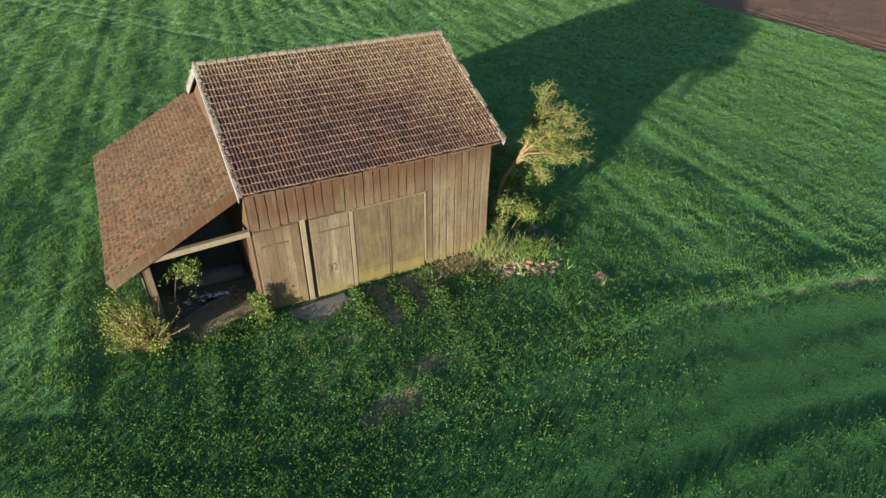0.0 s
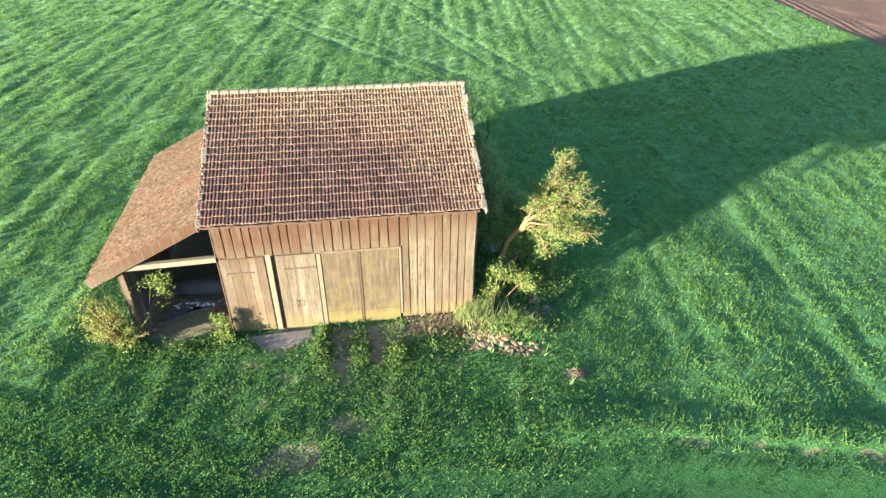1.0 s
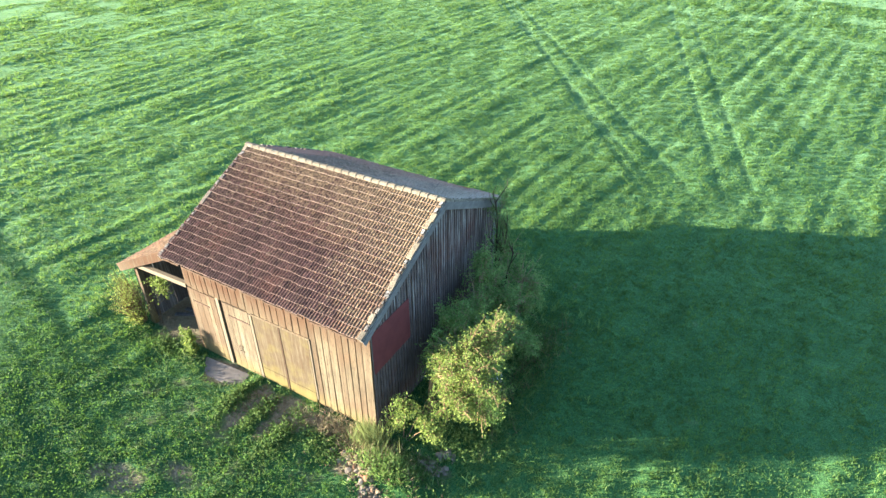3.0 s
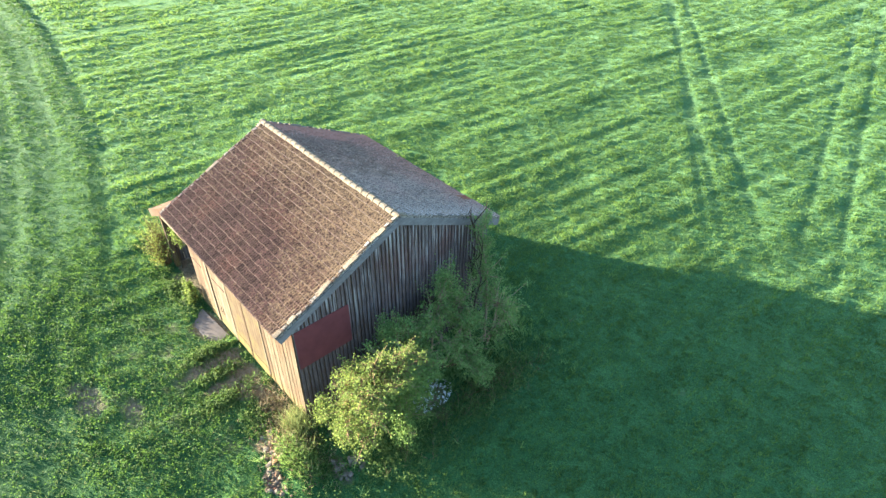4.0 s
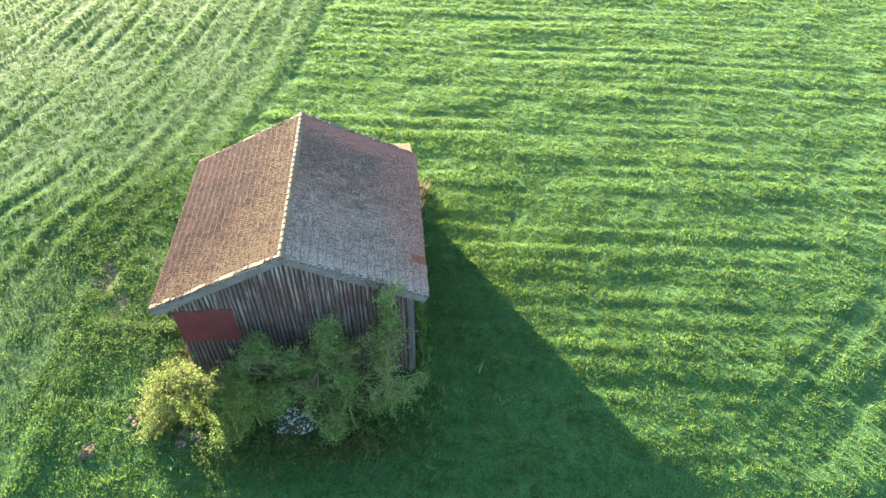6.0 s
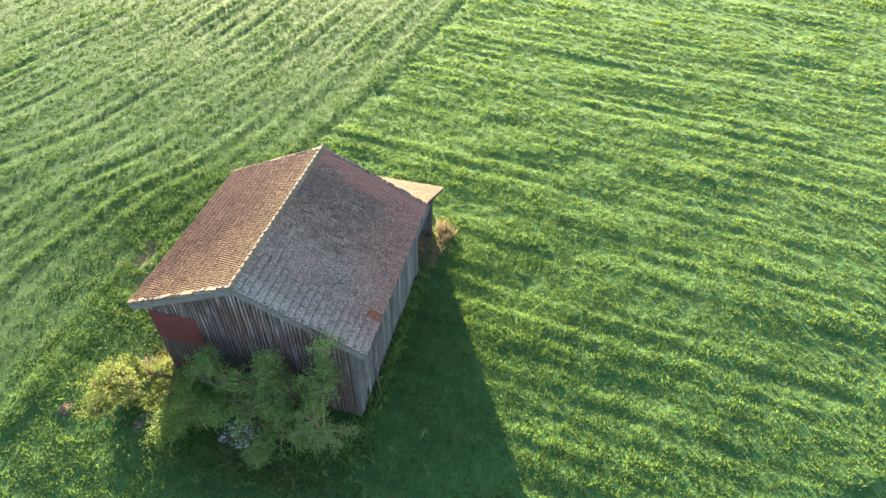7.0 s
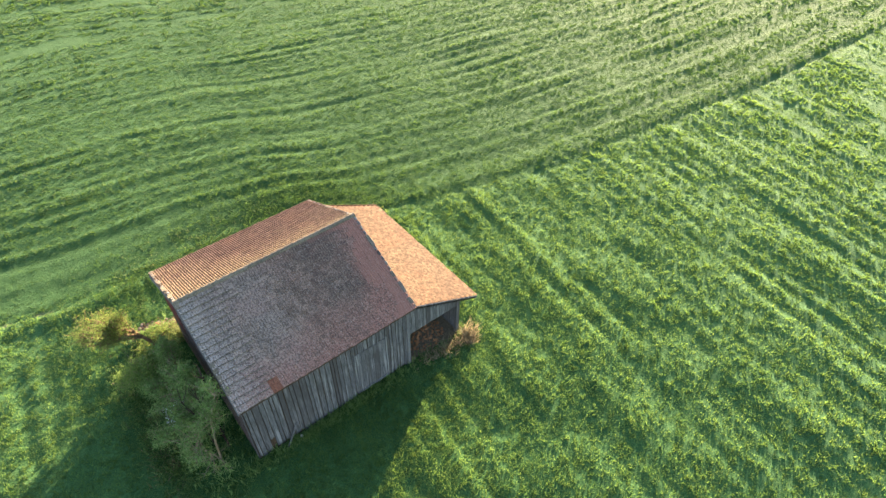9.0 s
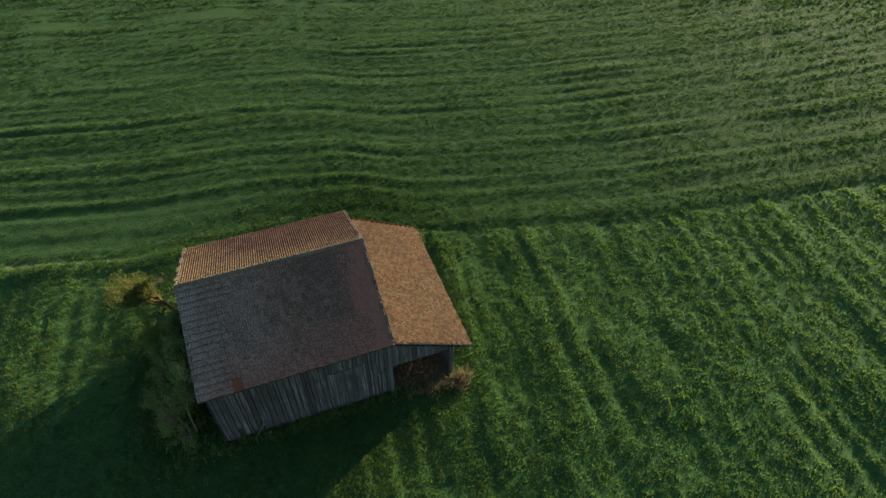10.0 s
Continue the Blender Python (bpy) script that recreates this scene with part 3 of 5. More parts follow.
def flat_tile(name, w, length, material, edge):
    fs = (0.02, 0.3, 0.7, 0.98)
    rows = [[(f * w, v + (0.03 if k < 2 and f in (0.02, 0.98) else 0.0), z) for f in fs] for k, (v, z) in enumerate(((0.0, -0.004), (0.0, 0.034), (0.04, 0.031), (length, 0.0)))]
    return tile_mesh(name, rows, material, edge)


def tile_places(frame_m, nu, nv, w, step, sag, skip=None, jitter=1.0, brick=False):
    out = []
    for j in range(nv):
        for i in range(nu):
            u = i * w + (w / 2 if brick and j % 2 else 0.0)
            if skip and skip(u, j * step):
                continue
            s = -sag * math.sin(math.pi * u / (nu * w)) * math.sin(math.pi * (j + 1) / (nv + 2)) + 0.012 * (noise.noise((u * 0.8, j * step * 0.8, 3.0)))
            m = frame_m @ pose(u + random.uniform(-0.004, 0.004) * jitter, j * step + random.uniform(-0.012, 0.012) * jitter, 0.05 + s + random.uniform(-0.003, 0.005) * jitter,
                               random.uniform(-0.8, 0.8) * jitter, random.uniform(-0.8, 0.8) * jitter, random.uniform(-1.2, 1.2) * jitter)
            out.append((u, j * step, m))
    return out


def join_tiles(name, mesh, places, parent, label=""):
    co = np.array([v.co for v in mesh.vertices])
    faces = np.array([p.vertices[:] for p in mesh.polygons])
    index = np.array([p.material_index for p in mesh.polygons], dtype=np.int32)
    vs, fs = [], []
    for k, (_, _, m) in enumerate(places):
        a = np.array(m)
        vs.append(co @ a[:3, :3].T + a[:3, 3])
        fs.append(faces + k * len(co))
    ob = sheet_object(name, np.concatenate(vs), np.concatenate(fs), mesh.materials[0], parent)
    ob.data.materials.append(mesh.materials[1])
    ob.data.polygons.foreach_set("material_index", np.tile(index, len(places)))
    ob.data.polygons.foreach_set("use_smooth", np.zeros(len(ob.data.polygons), dtype=bool))
    return tagged(ob, label, kind="stuff")


NU, NV = 40, 18
TW, TS = 2 * VERGE / NU, SLOPE / NV


def slab(name, frame_m, width, length, thick, material, label=""):
    bm = bmesh.new()
    box(bm, (0, 0.12, -thick - 0.05), (width, length, -0.05), 0.0, frame_m)
    return part(name, bm, material, barn, label)


roof_front = slab("roof_front", FRONT_SLOPE, 2 * VERGE, SLOPE - 0.02, 0.10, WOOD_OLD, "sunny roof slope of mauve-brown ribbed clay tiles")
roof_back = slab("roof_back", BACK_SLOPE, 2 * VERGE, SLOPE - 0.02, 0.10, WOOD_OLD, "shaded roof slope of grey lichened clay tiles")
roof_lean = slab("lean_to_roof", LEAN_FRAME, 9.45, LEAN_SLOPE, 0.09, WOOD_OLD, "lean-to roof of orange lichened plain tiles")

PAN_FRONT = pan_tile("tile", TW, TS + 0.03, TILE_FRONT, EDGE_FRONT)
PAN_BACK = pan_tile("tile_grey", TW, TS + 0.03, TILE_BACK, TILE_BACK, 0.028)
PAN_ROUGH = pan_tile("tile_rough", TW, TS + 0.03, TILE_BACK, MORTAR, 0.058)
PAN_RED = pan_tile("tile_red", TW, TS + 0.03, TILE_RED, TILE_RED, 0.018)
PAN_NEW = pan_tile("tile_new", TW, TS + 0.03, TILE_NEW, TILE_NEW)
PLAIN_LEAN = flat_tile("plain_tile", 0.18, 0.21, TILE_LEAN, EDGE_LEAN)

front_places = tile_places(FRONT_SLOPE, NU, NV, TW, TS, 0.05, jitter=1.5)
near_tiles = [p for p in front_places if p[1] < 7.5 * TS]
join_tiles("tiles", PAN_FRONT, [p for p in front_places if p[1] >= 7.5 * TS], roof_front)

back_places = tile_places(BACK_SLOPE, NU, NV, TW, TS, 0.05, jitter=1.5)
is_new = lambda p: 1.55 < p[0] < 1.9 and p[1] < 1.2 * TS
is_red = lambda p: p[0] + 0.25 * noise.noise((p[0] * 5, p[1] * 3, 1.0)) > 8.05 + 0.35 * math.sin(p[1] * 1.7) or (p[1] > SLOPE - 1.5 * TS and p[0] > 6.4)
is_rough = lambda p: p[0] < 1.5 + 0.9 * noise.noise((p[0] * 1.5, p[1] * 1.1, 4.0)) + 0.12 * p[1]
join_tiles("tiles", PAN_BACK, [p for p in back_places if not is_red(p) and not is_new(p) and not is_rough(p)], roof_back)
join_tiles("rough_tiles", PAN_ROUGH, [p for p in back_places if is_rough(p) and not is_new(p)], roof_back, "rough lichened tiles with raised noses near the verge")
join_tiles("red_tiles", PAN_RED, [p for p in back_places if is_red(p)], roof_back, "reddish worn tiles along the far verge")
for p in back_places:
    if is_new(p):
        piece("repair_tile", PAN_NEW, p[2], roof_back)

lean_places = tile_places(LEAN_FRAME, 52, int(LEAN_SLOPE / 0.165), 0.18, 0.165, 0.07, jitter=1.6, brick=True)
join_tiles("plain_tiles", PLAIN_LEAN, lean_places, roof_lean)


def ridge_cap():
    """Half-round ridge tiles, each overlapping the next."""
    bm = bmesh.new()
    n, length = 6, 0.37
    rings = []
    for x, r in ((0.0, 0.135), (0.05, 0.135), (0.051, 0.118), (length, 0.108)):
        rings.append([bm.verts.new((x, r * math.cos(math.pi * k / n) * 1.15, r * math.sin(math.pi * k / n) - 0.02)) for k in range(n + 1)])
    for a, b in zip(rings, rings[1:]):
        for k in range(n):
            bm.faces.new((a[k], a[k + 1], b[k + 1], b[k]))
    me = bpy.data.meshes.new("ridge_tile")
    bm.to_mesh(me)
    bm.free()
    me.materials.append(MORTAR)
    return me


RIDGE_TILE = ridge_cap()
ridge = part("ridge", bmesh.new(), MORTAR, barn)
bm = bmesh.new()
box(bm, (-VERGE + 0.02, -0.11, RIDGE - 0.06), (VERGE - 0.02, 0.11, RIDGE + 0.035))
bm.to_mesh(ridge.data)
bm.free()
tagged(ridge, "pale lichened ridge tiles bedded in mortar")
for i in range(27):
    piece("ridge_tile", RIDGE_TILE, pose(-VERGE + i * 2 * VERGE / 27, random.uniform(-0.01, 0.01), RIDGE + 0.05 + random.uniform(-0.008, 0.008), 0, random.uniform(-1.5, 1.5), random.uniform(-1, 1)), ridge)

# verge mortar and bargeboards
VERGE_TILES = [box_mesh("verge_tile", (w, SLOPE / NV + 0.02, 0.05), 0.012, MORTAR) for w in (0.17, 0.21, 0.19)]
VERGE_TILES_PALE = [box_mesh("verge_tile", (w, SLOPE / NV * k, 0.036), 0.012, MORTAR_PALE) for w, k in ((0.10, 0.5), (0.15, 0.8), (0.12, 0.65), (0.08, 0.4))]
for x, side in ((VERGE, 1), (-VERGE, -1)):
    for f, label in ((FRONT_SLOPE, "sunny"), (BACK_SLOPE, "shaded")):
        u = (x + VERGE) if f is FRONT_SLOPE else (VERGE - x)
        bm = bmesh.new()
        inner = -1 if u > 1 else 1
        box(bm, (min(u, u + inner * 0.1), 0.0, -0.05), (max(u, u + inner * 0.1), SLOPE - 0.02, 0.06), 0.0, f)
        strip = part("verge", bm, MORTAR_PALE, barn, "crumbling pale verge tiles in mortar")
        for k in range(NV):
            lift = random.uniform(0.07, 0.10)
            stock = VERGE_TILES_PALE if random.random() < (0.75 if f is BACK_SLOPE or side < 0 else 0.5) else VERGE_TILES
            piece("verge_tile", random.choice(stock), f @ pose(u + inner * random.uniform(0.04, 0.10), (k + 0.5) * SLOPE / NV, lift, random.uniform(-4, 2), random.uniform(-4, 4), random.uniform(-6, 6)), strip)
        bm = bmesh.new()
        o = 0.03 * (1 if u > 1 else -1)
        box(bm, (min(u, u + o), 0.0, -0.28), (max(u, u + o), SLOPE - 0.02, -0.025), 0.004, f)
        part("bargeboard", bm, WOOD_VERGE, barn, "weathered grey bargeboard")

# ---- walls ----
def roof_z(y):
    return RIDGE - 0.13 - abs(y) * math.tan(PITCH)


def plank_bm(bm, a, b, foot, head, depth, wave):
    """One upright board whose edges wander and whose foot is uneven."""
    levels, rings = 6, []
    for k in range(levels):
        z = foot + (head - foot) * k / (levels - 1)
        e, f = random.uniform(-wave, wave), random.uniform(-wave, wave)
        t = random.uniform(-0.05, 0.05) if k == 0 else 0.0
        o = random.uniform(-0.004, 0.004)
        rings.append([bm.verts.new(p) for p in ((a + e, o, z + t), (b + f, o, z - t * 0.5), (b + f - 0.004, depth + o, z - t * 0.5), (a + e + 0.004, depth + o, z + t))])
    for p, q in zip(rings, rings[1:]):
        for k in range(4):
            bm.faces.new((p[k], p[(k + 1) % 4], q[(k + 1) % 4], q[k]))
    bm.faces.new(rings[0][::-1])
    bm.faces.new(rings[-1])


def plank_wall(name, spans, place, parent_label, material, depth=0.035, gap=0.012):
    """Upright boards: spans are (from, to, foot, head); place turns (along, out, up) into the barn."""
    root = part(name, bmesh.new(), material, barn, parent_label)
    for a, b, foot, head in spans:
        bm = bmesh.new()
        plank_bm(bm, a + gap / 2, b - gap / 2, foot, head, depth, gap * 0.35)
        ob = part("plank", bm, material, root)
        tilt = random.uniform(-0.12, 0.12)
        mid = Vector(((a + b) / 2, 0, (foot + head) / 2))
        ob.matrix_basis = place @ Matrix.Translation(mid) @ pose(0, random.uniform(0.0, 0.012), 0, random.uniform(-0.15, 0.15), tilt, 0) @ Matrix.Translation(-mid)
    return root


def backing(name, verts, thick, material, label):
    """A wall's inner skin, added to keep board gaps dark: an outline in a plane, given thickness."""
    bm = bmesh.new()
    f = bm.faces.new([bm.verts.new(v) for v in verts])
    r = bmesh.ops.extrude_face_region(bm, geom=[f])
    for g in r["geom"]:
        if isinstance(g, bmesh.types.BMVert):
            g.co += Vector(thick)
    bmesh.ops.recalc_face_normals(bm, faces=bm.faces)
    return part(name, bm, material, barn, label)


TOP_F, TOP_B = roof_z(WF), roof_z(WB)
backing("front_wall", [(-WX, WF + 0.02, 0.02), (WX, WF + 0.02, 0.02), (WX, WF + 0.02, TOP_F), (-WX, WF + 0.02, TOP_F)], (0, 0.1, 0), WOOD_OLD, "added dark sheet behind the gaps of the front boards")
backing("back_wall", [(-WX, WB - 0.02, 0.02), (WX, WB - 0.02, 0.02), (WX, WB - 0.02, TOP_B), (-WX, WB - 0.02, TOP_B)], (0, -0.1, 0), WOOD_OLD, "added dark sheet behind the gaps of the back boards")
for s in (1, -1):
    backing("gable_wall", [(s * (WX - 0.02), WF, 0.02), (s * (WX - 0.02), WB, 0.02), (s * (WX - 0.02), WB, TOP_B), (s * (WX - 0.02), 0.0, RIDGE - 0.14), (s * (WX - 0.02), WF, TOP_F)], (-s * 0.1, 0, 0), WOOD_OLD, "added dark sheet behind the gaps of the gable boards")

FRONT_PLACE = Matrix.Translation((0, WF, 0)) @ Matrix.Diagonal((1, -1, 1, 1))
BACK_PLACE = Matrix.Translation((0, WB, 0))
RIGHT_PLACE = Matrix.Translation((WX, 0, 0)) @ Matrix(((0, 1, 0, 0), (1, 0, 0, 0), (0, 0, 1, 0), (0, 0, 0, 1)))
LEFT_PLACE = Matrix.Translation((-WX, 0, 0)) @ Matrix(((0, -1, 0, 0), (1, 0, 0, 0), (0, 0, 1, 0), (0, 0, 0, 1)))


def cut(lo, hi, width, vary):
    out, a = [], lo
    while a < hi - 0.02:
        b = min(hi, a + width * random.uniform(1 - vary, 1 + vary))
        if hi - b < width * 0.4:
            b = hi
        out.append((a, b))
        a = b
    return out


DOOR_TOP = 3.32
spans = [(a, b, DOOR_TOP + 0.03 + random.uniform(-0.02, 0.03), TOP_F - 0.02) for a, b in cut(-WX, 1.74, 0.32, 0.25)]
spans += [(a, b, 0.12 + random.uniform(-0.05, 0.08), TOP_F - 0.02) for a, b in cut(1.76, WX, 0.31, 0.15)]
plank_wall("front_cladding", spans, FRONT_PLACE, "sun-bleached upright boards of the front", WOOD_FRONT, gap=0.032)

spans = [(a, b, (0.9 if 3.3 < a < 3.55 else 0.55 if 2.2 < a < 2.4 else 0.05) + random.uniform(-0.04, 0.25), TOP_B - 0.03 - (random.uniform(0.0, 0.25) if random.random() < 0.25 else 0)) for a, b in cut(-WX, WX, 0.24, 0.35)]
plank_wall("back_cladding", spans, BACK_PLACE, "silver-grey weathered upright boards with gaps", WOOD_GREY, gap=0.034)

spans = [(a, b, 0.1, roof_z((a + b) / 2) - 0.02 - 0.5 * (b - a) * math.tan(PITCH)) for a, b in cut(WF - 0.02, WB + 0.02, 0.165, 0.08)]
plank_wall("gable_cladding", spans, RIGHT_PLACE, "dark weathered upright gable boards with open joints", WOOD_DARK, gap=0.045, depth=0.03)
spans = [(a, b, 0.1, roof_z((a + b) / 2) - 0.02 - 0.5 * (b - a) * math.tan(PITCH)) for a, b in cut(WF - 0.02, WB + 0.02, 0.26, 0.2)]
plank_wall("gable_cladding", spans, LEFT_PLACE, "brown boards of the sheltered gable", WOOD_OLD, gap=0.02, depth=0.03)

bm = bmesh.new()
box(bm, (WX + 0.034, WB - 0.2, 0.1), (WX + 0.06, WB + 0.06, 4.9), 0.006)
part("corner_board", bm, WOOD_GREY, barn, "grey weathered corner board")
bm = bmesh.new()
box(bm, (WX + 0.035, -4.42, 2.95), (WX + 0.06, -2.25, 4.72), 0.006)
part("red_panel", bm, RED_PANEL, barn, "faded dark red sheet nailed on the gable")
bm = bmesh.new()
box(bm, (-VERGE + 0.05, -EAVE_Y + 0.17, EAVE_Z - 0.12), (VERGE - 0.05, -EAVE_Y + 0.21, EAVE_Z + 0.02), 0.006)
part("eaves_board", bm, WOOD_OLD, barn)
bm = bmesh.new()
box(bm, (-VERGE + 0.05, EAVE_Y - 0.10, EAVE_Z - 0.16), (VERGE - 0.05, EAVE_Y - 0.06, EAVE_Z - 0.02), 0.006)
part("eaves_board", bm, WOOD_OLD, barn)

bm = bmesh.new()
box(bm, (-2.98, WB + 0.045, 0.42), (-1.22, WB + 0.06, 3.42), 0.004)
back_door = part("door", bm, WOOD_GREY, barn, "grey boarded door in the back wall")
for a, b in cut(-2.96, -1.24, 0.25, 0.3):
    bm = bmesh.new()
    plank_bm(bm, a + 0.008, b - 0.008, 0.44, 3.40, 0.025, 0.006)
    part("plank", bm, WOOD_GREY, back_door).matrix_basis = Matrix.Translation((0, WB + 0.061, 0))
for x0, x1, z0, z1 in ((-3.06, -2.98, 0.35, 3.5), (-1.22, -1.14, 0.35, 3.5), (-3.06, -1.14, 0.28, 0.40)):
    bm = bmesh.new()
    box(bm, (x0, WB + 0.04, z0), (x1, WB + 0.10, z1), 0.006)
    part("door_frame", bm, WOOD_GREY, barn)
bm = bmesh.new()
box(bm, (-WX - 0.05, WB + 0.03, 0.05), (-WX + 0.12, WB + 0.12, 4.7), 0.01)
part("corner_post", bm, WOOD_VERGE, barn, "pale grey corner post of the back wall")

# doors of the front
def plank_door(name, x0, x1, label, material, pieces, foot=0.06, head=DOOR_TOP, proud=0.03):
    bm = bmesh.new()
    box(bm, (x0, WF - proud, foot), (x1, WF - 0.005, head), 0.006)
    d = part(name, bm, material, barn, label)
    for a, b in cut(x0 + 0.01, x1 - 0.01, (x1 - x0) / pieces, 0.15):
        bm = bmesh.new()
        box(bm, (a + 0.004, WF - proud - 0.022, foot + 0.01 + random.uniform(0, 0.03)), (b - 0.004, WF - proud - 0.002, head - 0.01), 0.004)
        part("plank", bm, material, d)
    return d


door_a = plank_door("door", -4.36, -2.88, "sun-bleached boarded barn door", WOOD_DOOR, 5)
door_b = plank_door("door", -2.52, -1.16, "sun-bleached boarded barn door", WOOD_DOOR, 4)
door_c = plank_door("door", -0.98, 0.28, "tan panelled barn door with greenish stains", DOOR, 1.0001)
door_d = plank_door("door", 0.36, 1.70, "tan panelled barn door with greenish stains", DOOR, 1.0001)
for x0, x1, z0, z1, name, label in ((-2.84, -2.66, 0.05, 3.40, "post", "pale wide door post"), (-1.14, -1.00, 0.10, 3.30, "batten", "pale narrow batten"),
                                    (0.285, 0.355, 0.08, 3.28, "batten", "dark door stop"), (1.71, 1.78, 0.35, 3.36, "batten", "narrow jamb")):
    bm = bmesh.new()
    box(bm, (x0, WF - 0.066, z0), (x1, WF - 0.01, z1), 0.008)
    part(name, bm, WOOD_OLD if "stop" in label else WOOD_PALE, barn, label)
for d, x0, x1, z in ((door_a, -4.2, -3.3, 2.72), (door_b, -2.3, -1.2, 2.75)):
    bm = bmesh.new()
    box(bm, (x0, WF - 0.075, z - 0.03), (x1, WF - 0.05, z + 0.03), 0.004)
    part("strap_hinge", bm, IRON, d, "rusty strap hinge")
for x in (-2.02, -1.84):
    bm = bmesh.new()
    tube(bm, [Vector((x, WF - 0.05, 1.05)), Vector((x, WF - 0.1, 1.1)), Vector((x, WF - 0.1, 1.3)), Vector((x, WF - 0.05, 1.36))], [0.013] * 4)
    part("door_handle", bm, IRON, door_b, "dark iron pull handle")
for x0, x1, z in ((-0.95, 0.26, 0.72), (0.40, 1.68, 0.66)):
    bm = bmesh.new()
    box(bm, (x0, WF - 0.068, z - 0.5), (x1, WF - 0.052, z), 0.004)
    part("kick_board", bm, DOOR, door_c if x0 < 0 else door_d, "low board across the foot of the door")
bm = bmesh.new()
box(bm, (-1.0, WF - 0.072, DOOR_TOP - 0.03), (1.78, WF - 0.01, DOOR_TOP + 0.05), 0.008)
part("door_lintel", bm, WOOD_FRONT, barn)

for k in range(9):
    x0 = -4.45 + k * 0.99
    bm = bmesh.new()
    box(bm, (0.0, -0.025, -0.03), (random.uniform(0.7, 1.05), 0.025, 0.035), 0.004)
    bmesh.ops.subdivide_edges(bm, edges=[e for e in bm.edges if abs(e.verts[0].co.x - e.verts[1].co.x) > 0.3], cuts=6)
    for v in bm.verts:
        v.co.z += 0.05 * noise.noise((v.co.x * 5 + x0 * 7, 0, 0))
    lath = part("eaves_lath", bm, WOOD_OLD, barn, "broken dark lath hanging below the tiles")
    lath.matrix_basis = pose(x0, -EAVE_Y + 0.02, EAVE_Z - 0.05 - random.uniform(0.0, 0.04), 0, random.uniform(-1.8, 1.8), 0)

# ---- lean-to ----
def post(name, a, b, w, material, label=""):
    bm = bmesh.new()
    a, b = Vector(a), Vector(b)
    q = (b - a).to_track_quat("Z", "Y").to_matrix().to_4x4()
    box(bm, (-w / 2, -w / 2, 0), (w / 2, w / 2, (b - a).length), 0.012, Matrix.Translation(a) @ q)
    return part(name, bm, material, barn, label)


post("lean_to_post", (-7.62, -4.35, 0.0), (-7.62, -4.35, 3.12), 0.2, WOOD_FRONT, "square front post of the lean-to")
post("lean_to_beam", (-7.75, -4.40, 3.20), (-4.44, -4.40, 3.32), 0.19, WOOD_PALE, "pale squared tie beam across the open front")
post("lean_to_post", (-7.75, 4.45, 0.0), (-7.75, 4.45, 3.0), 0.2, WOOD_GREY, "grey back post of the lean-to")
post("lean_to_post", (-7.68, 0.0, 0.0), (-7.68, 0.0, 3.15), 0.18, WOOD_OLD)
post("wall_plate", (-7.65, -4.4, 3.16), (-7.72, 4.5, 3.10), 0.16, WOOD_OLD)
for y in np.linspace(-4.2, 4.4, 9):
    post("rafter", (LEAN_X + 0.1, y, LEAN_Z - 0.12), (-WX - 0.05, y, LEAN_TOP - 0.16), 0.12, WOOD_OLD)
bm = bmesh.new()
box(bm, (0.0, 0.0, -0.27), (0.045, LEAN_SLOPE - 0.05, 0.105), 0.008, LEAN_FRAME @ Matrix.Translation((9.462, 0, 0)))
part("bargeboard", bm, WOOD_FRONT, barn, "broad brown bargeboard on the lean-to's open front")
bm = bmesh.new()
box(bm, (0.0, 0.0, -0.14), (0.04, LEAN_SLOPE - 0.05, 0.02), 0.008, LEAN_FRAME)
part("bargeboard", bm, WOOD_GREY, barn)
outer = Matrix.Translation((-7.8, 0, 0)) @ Matrix(((0, -1, 0, 0), (1, 0, 0, 0), (0, 0, 1, 0), (0, 0, 0, 1)))
plank_wall("lean_to_side", [(a, b, 0.05, 3.05) for a, b in cut(-4.2, 4.4, 0.27, 0.2)], outer, "grey boarding of the lean-to's outer side", WOOD_GREY, gap=0.006)
spans = [(a, b, 2.42, LEAN_TOP - 0.25 - (-WX - a) * math.tan(LEAN_PITCH)) for a, b in cut(-7.8, -WX - 0.02, 0.22, 0.2)]
plank_wall("lean_to_header", spans, BACK_PLACE, "grey boards above the back opening", WOOD_GREY, gap=0.012)


# ---- plants ----
def leaf_cloud(points, size, per, spread):
    """Small pointed leaves in clumps round the ends of twigs, most of them facing up."""
    p = np.repeat(np.array(points), per, axis=0)
    n = len(p)
    p = p + rng.normal(0, 1, (n, 3)) * spread * np.repeat(rng.uniform(0.5, 1.3, len(points)), per)[:, None]
    up = rng.normal(0, 0.55, (n, 3)) + np.array([0, 0, 0.75])
    up /= np.linalg.norm(up, axis=1)[:, None]
    a = np.cross(up, rng.normal(0, 1, (n, 3)))
    a /= np.linalg.norm(a, axis=1)[:, None]
    b = np.cross(up, a)
    s = size * rng.uniform(0.6, 1.4, n)[:, None]
    v = np.stack([p - a * s * 0.5, p + b * s * 0.3, p + a * s * 0.6, p - b * s * 0.3], 1).reshape(-1, 3)
    return v, np.arange(4 * n).reshape(-1, 4)


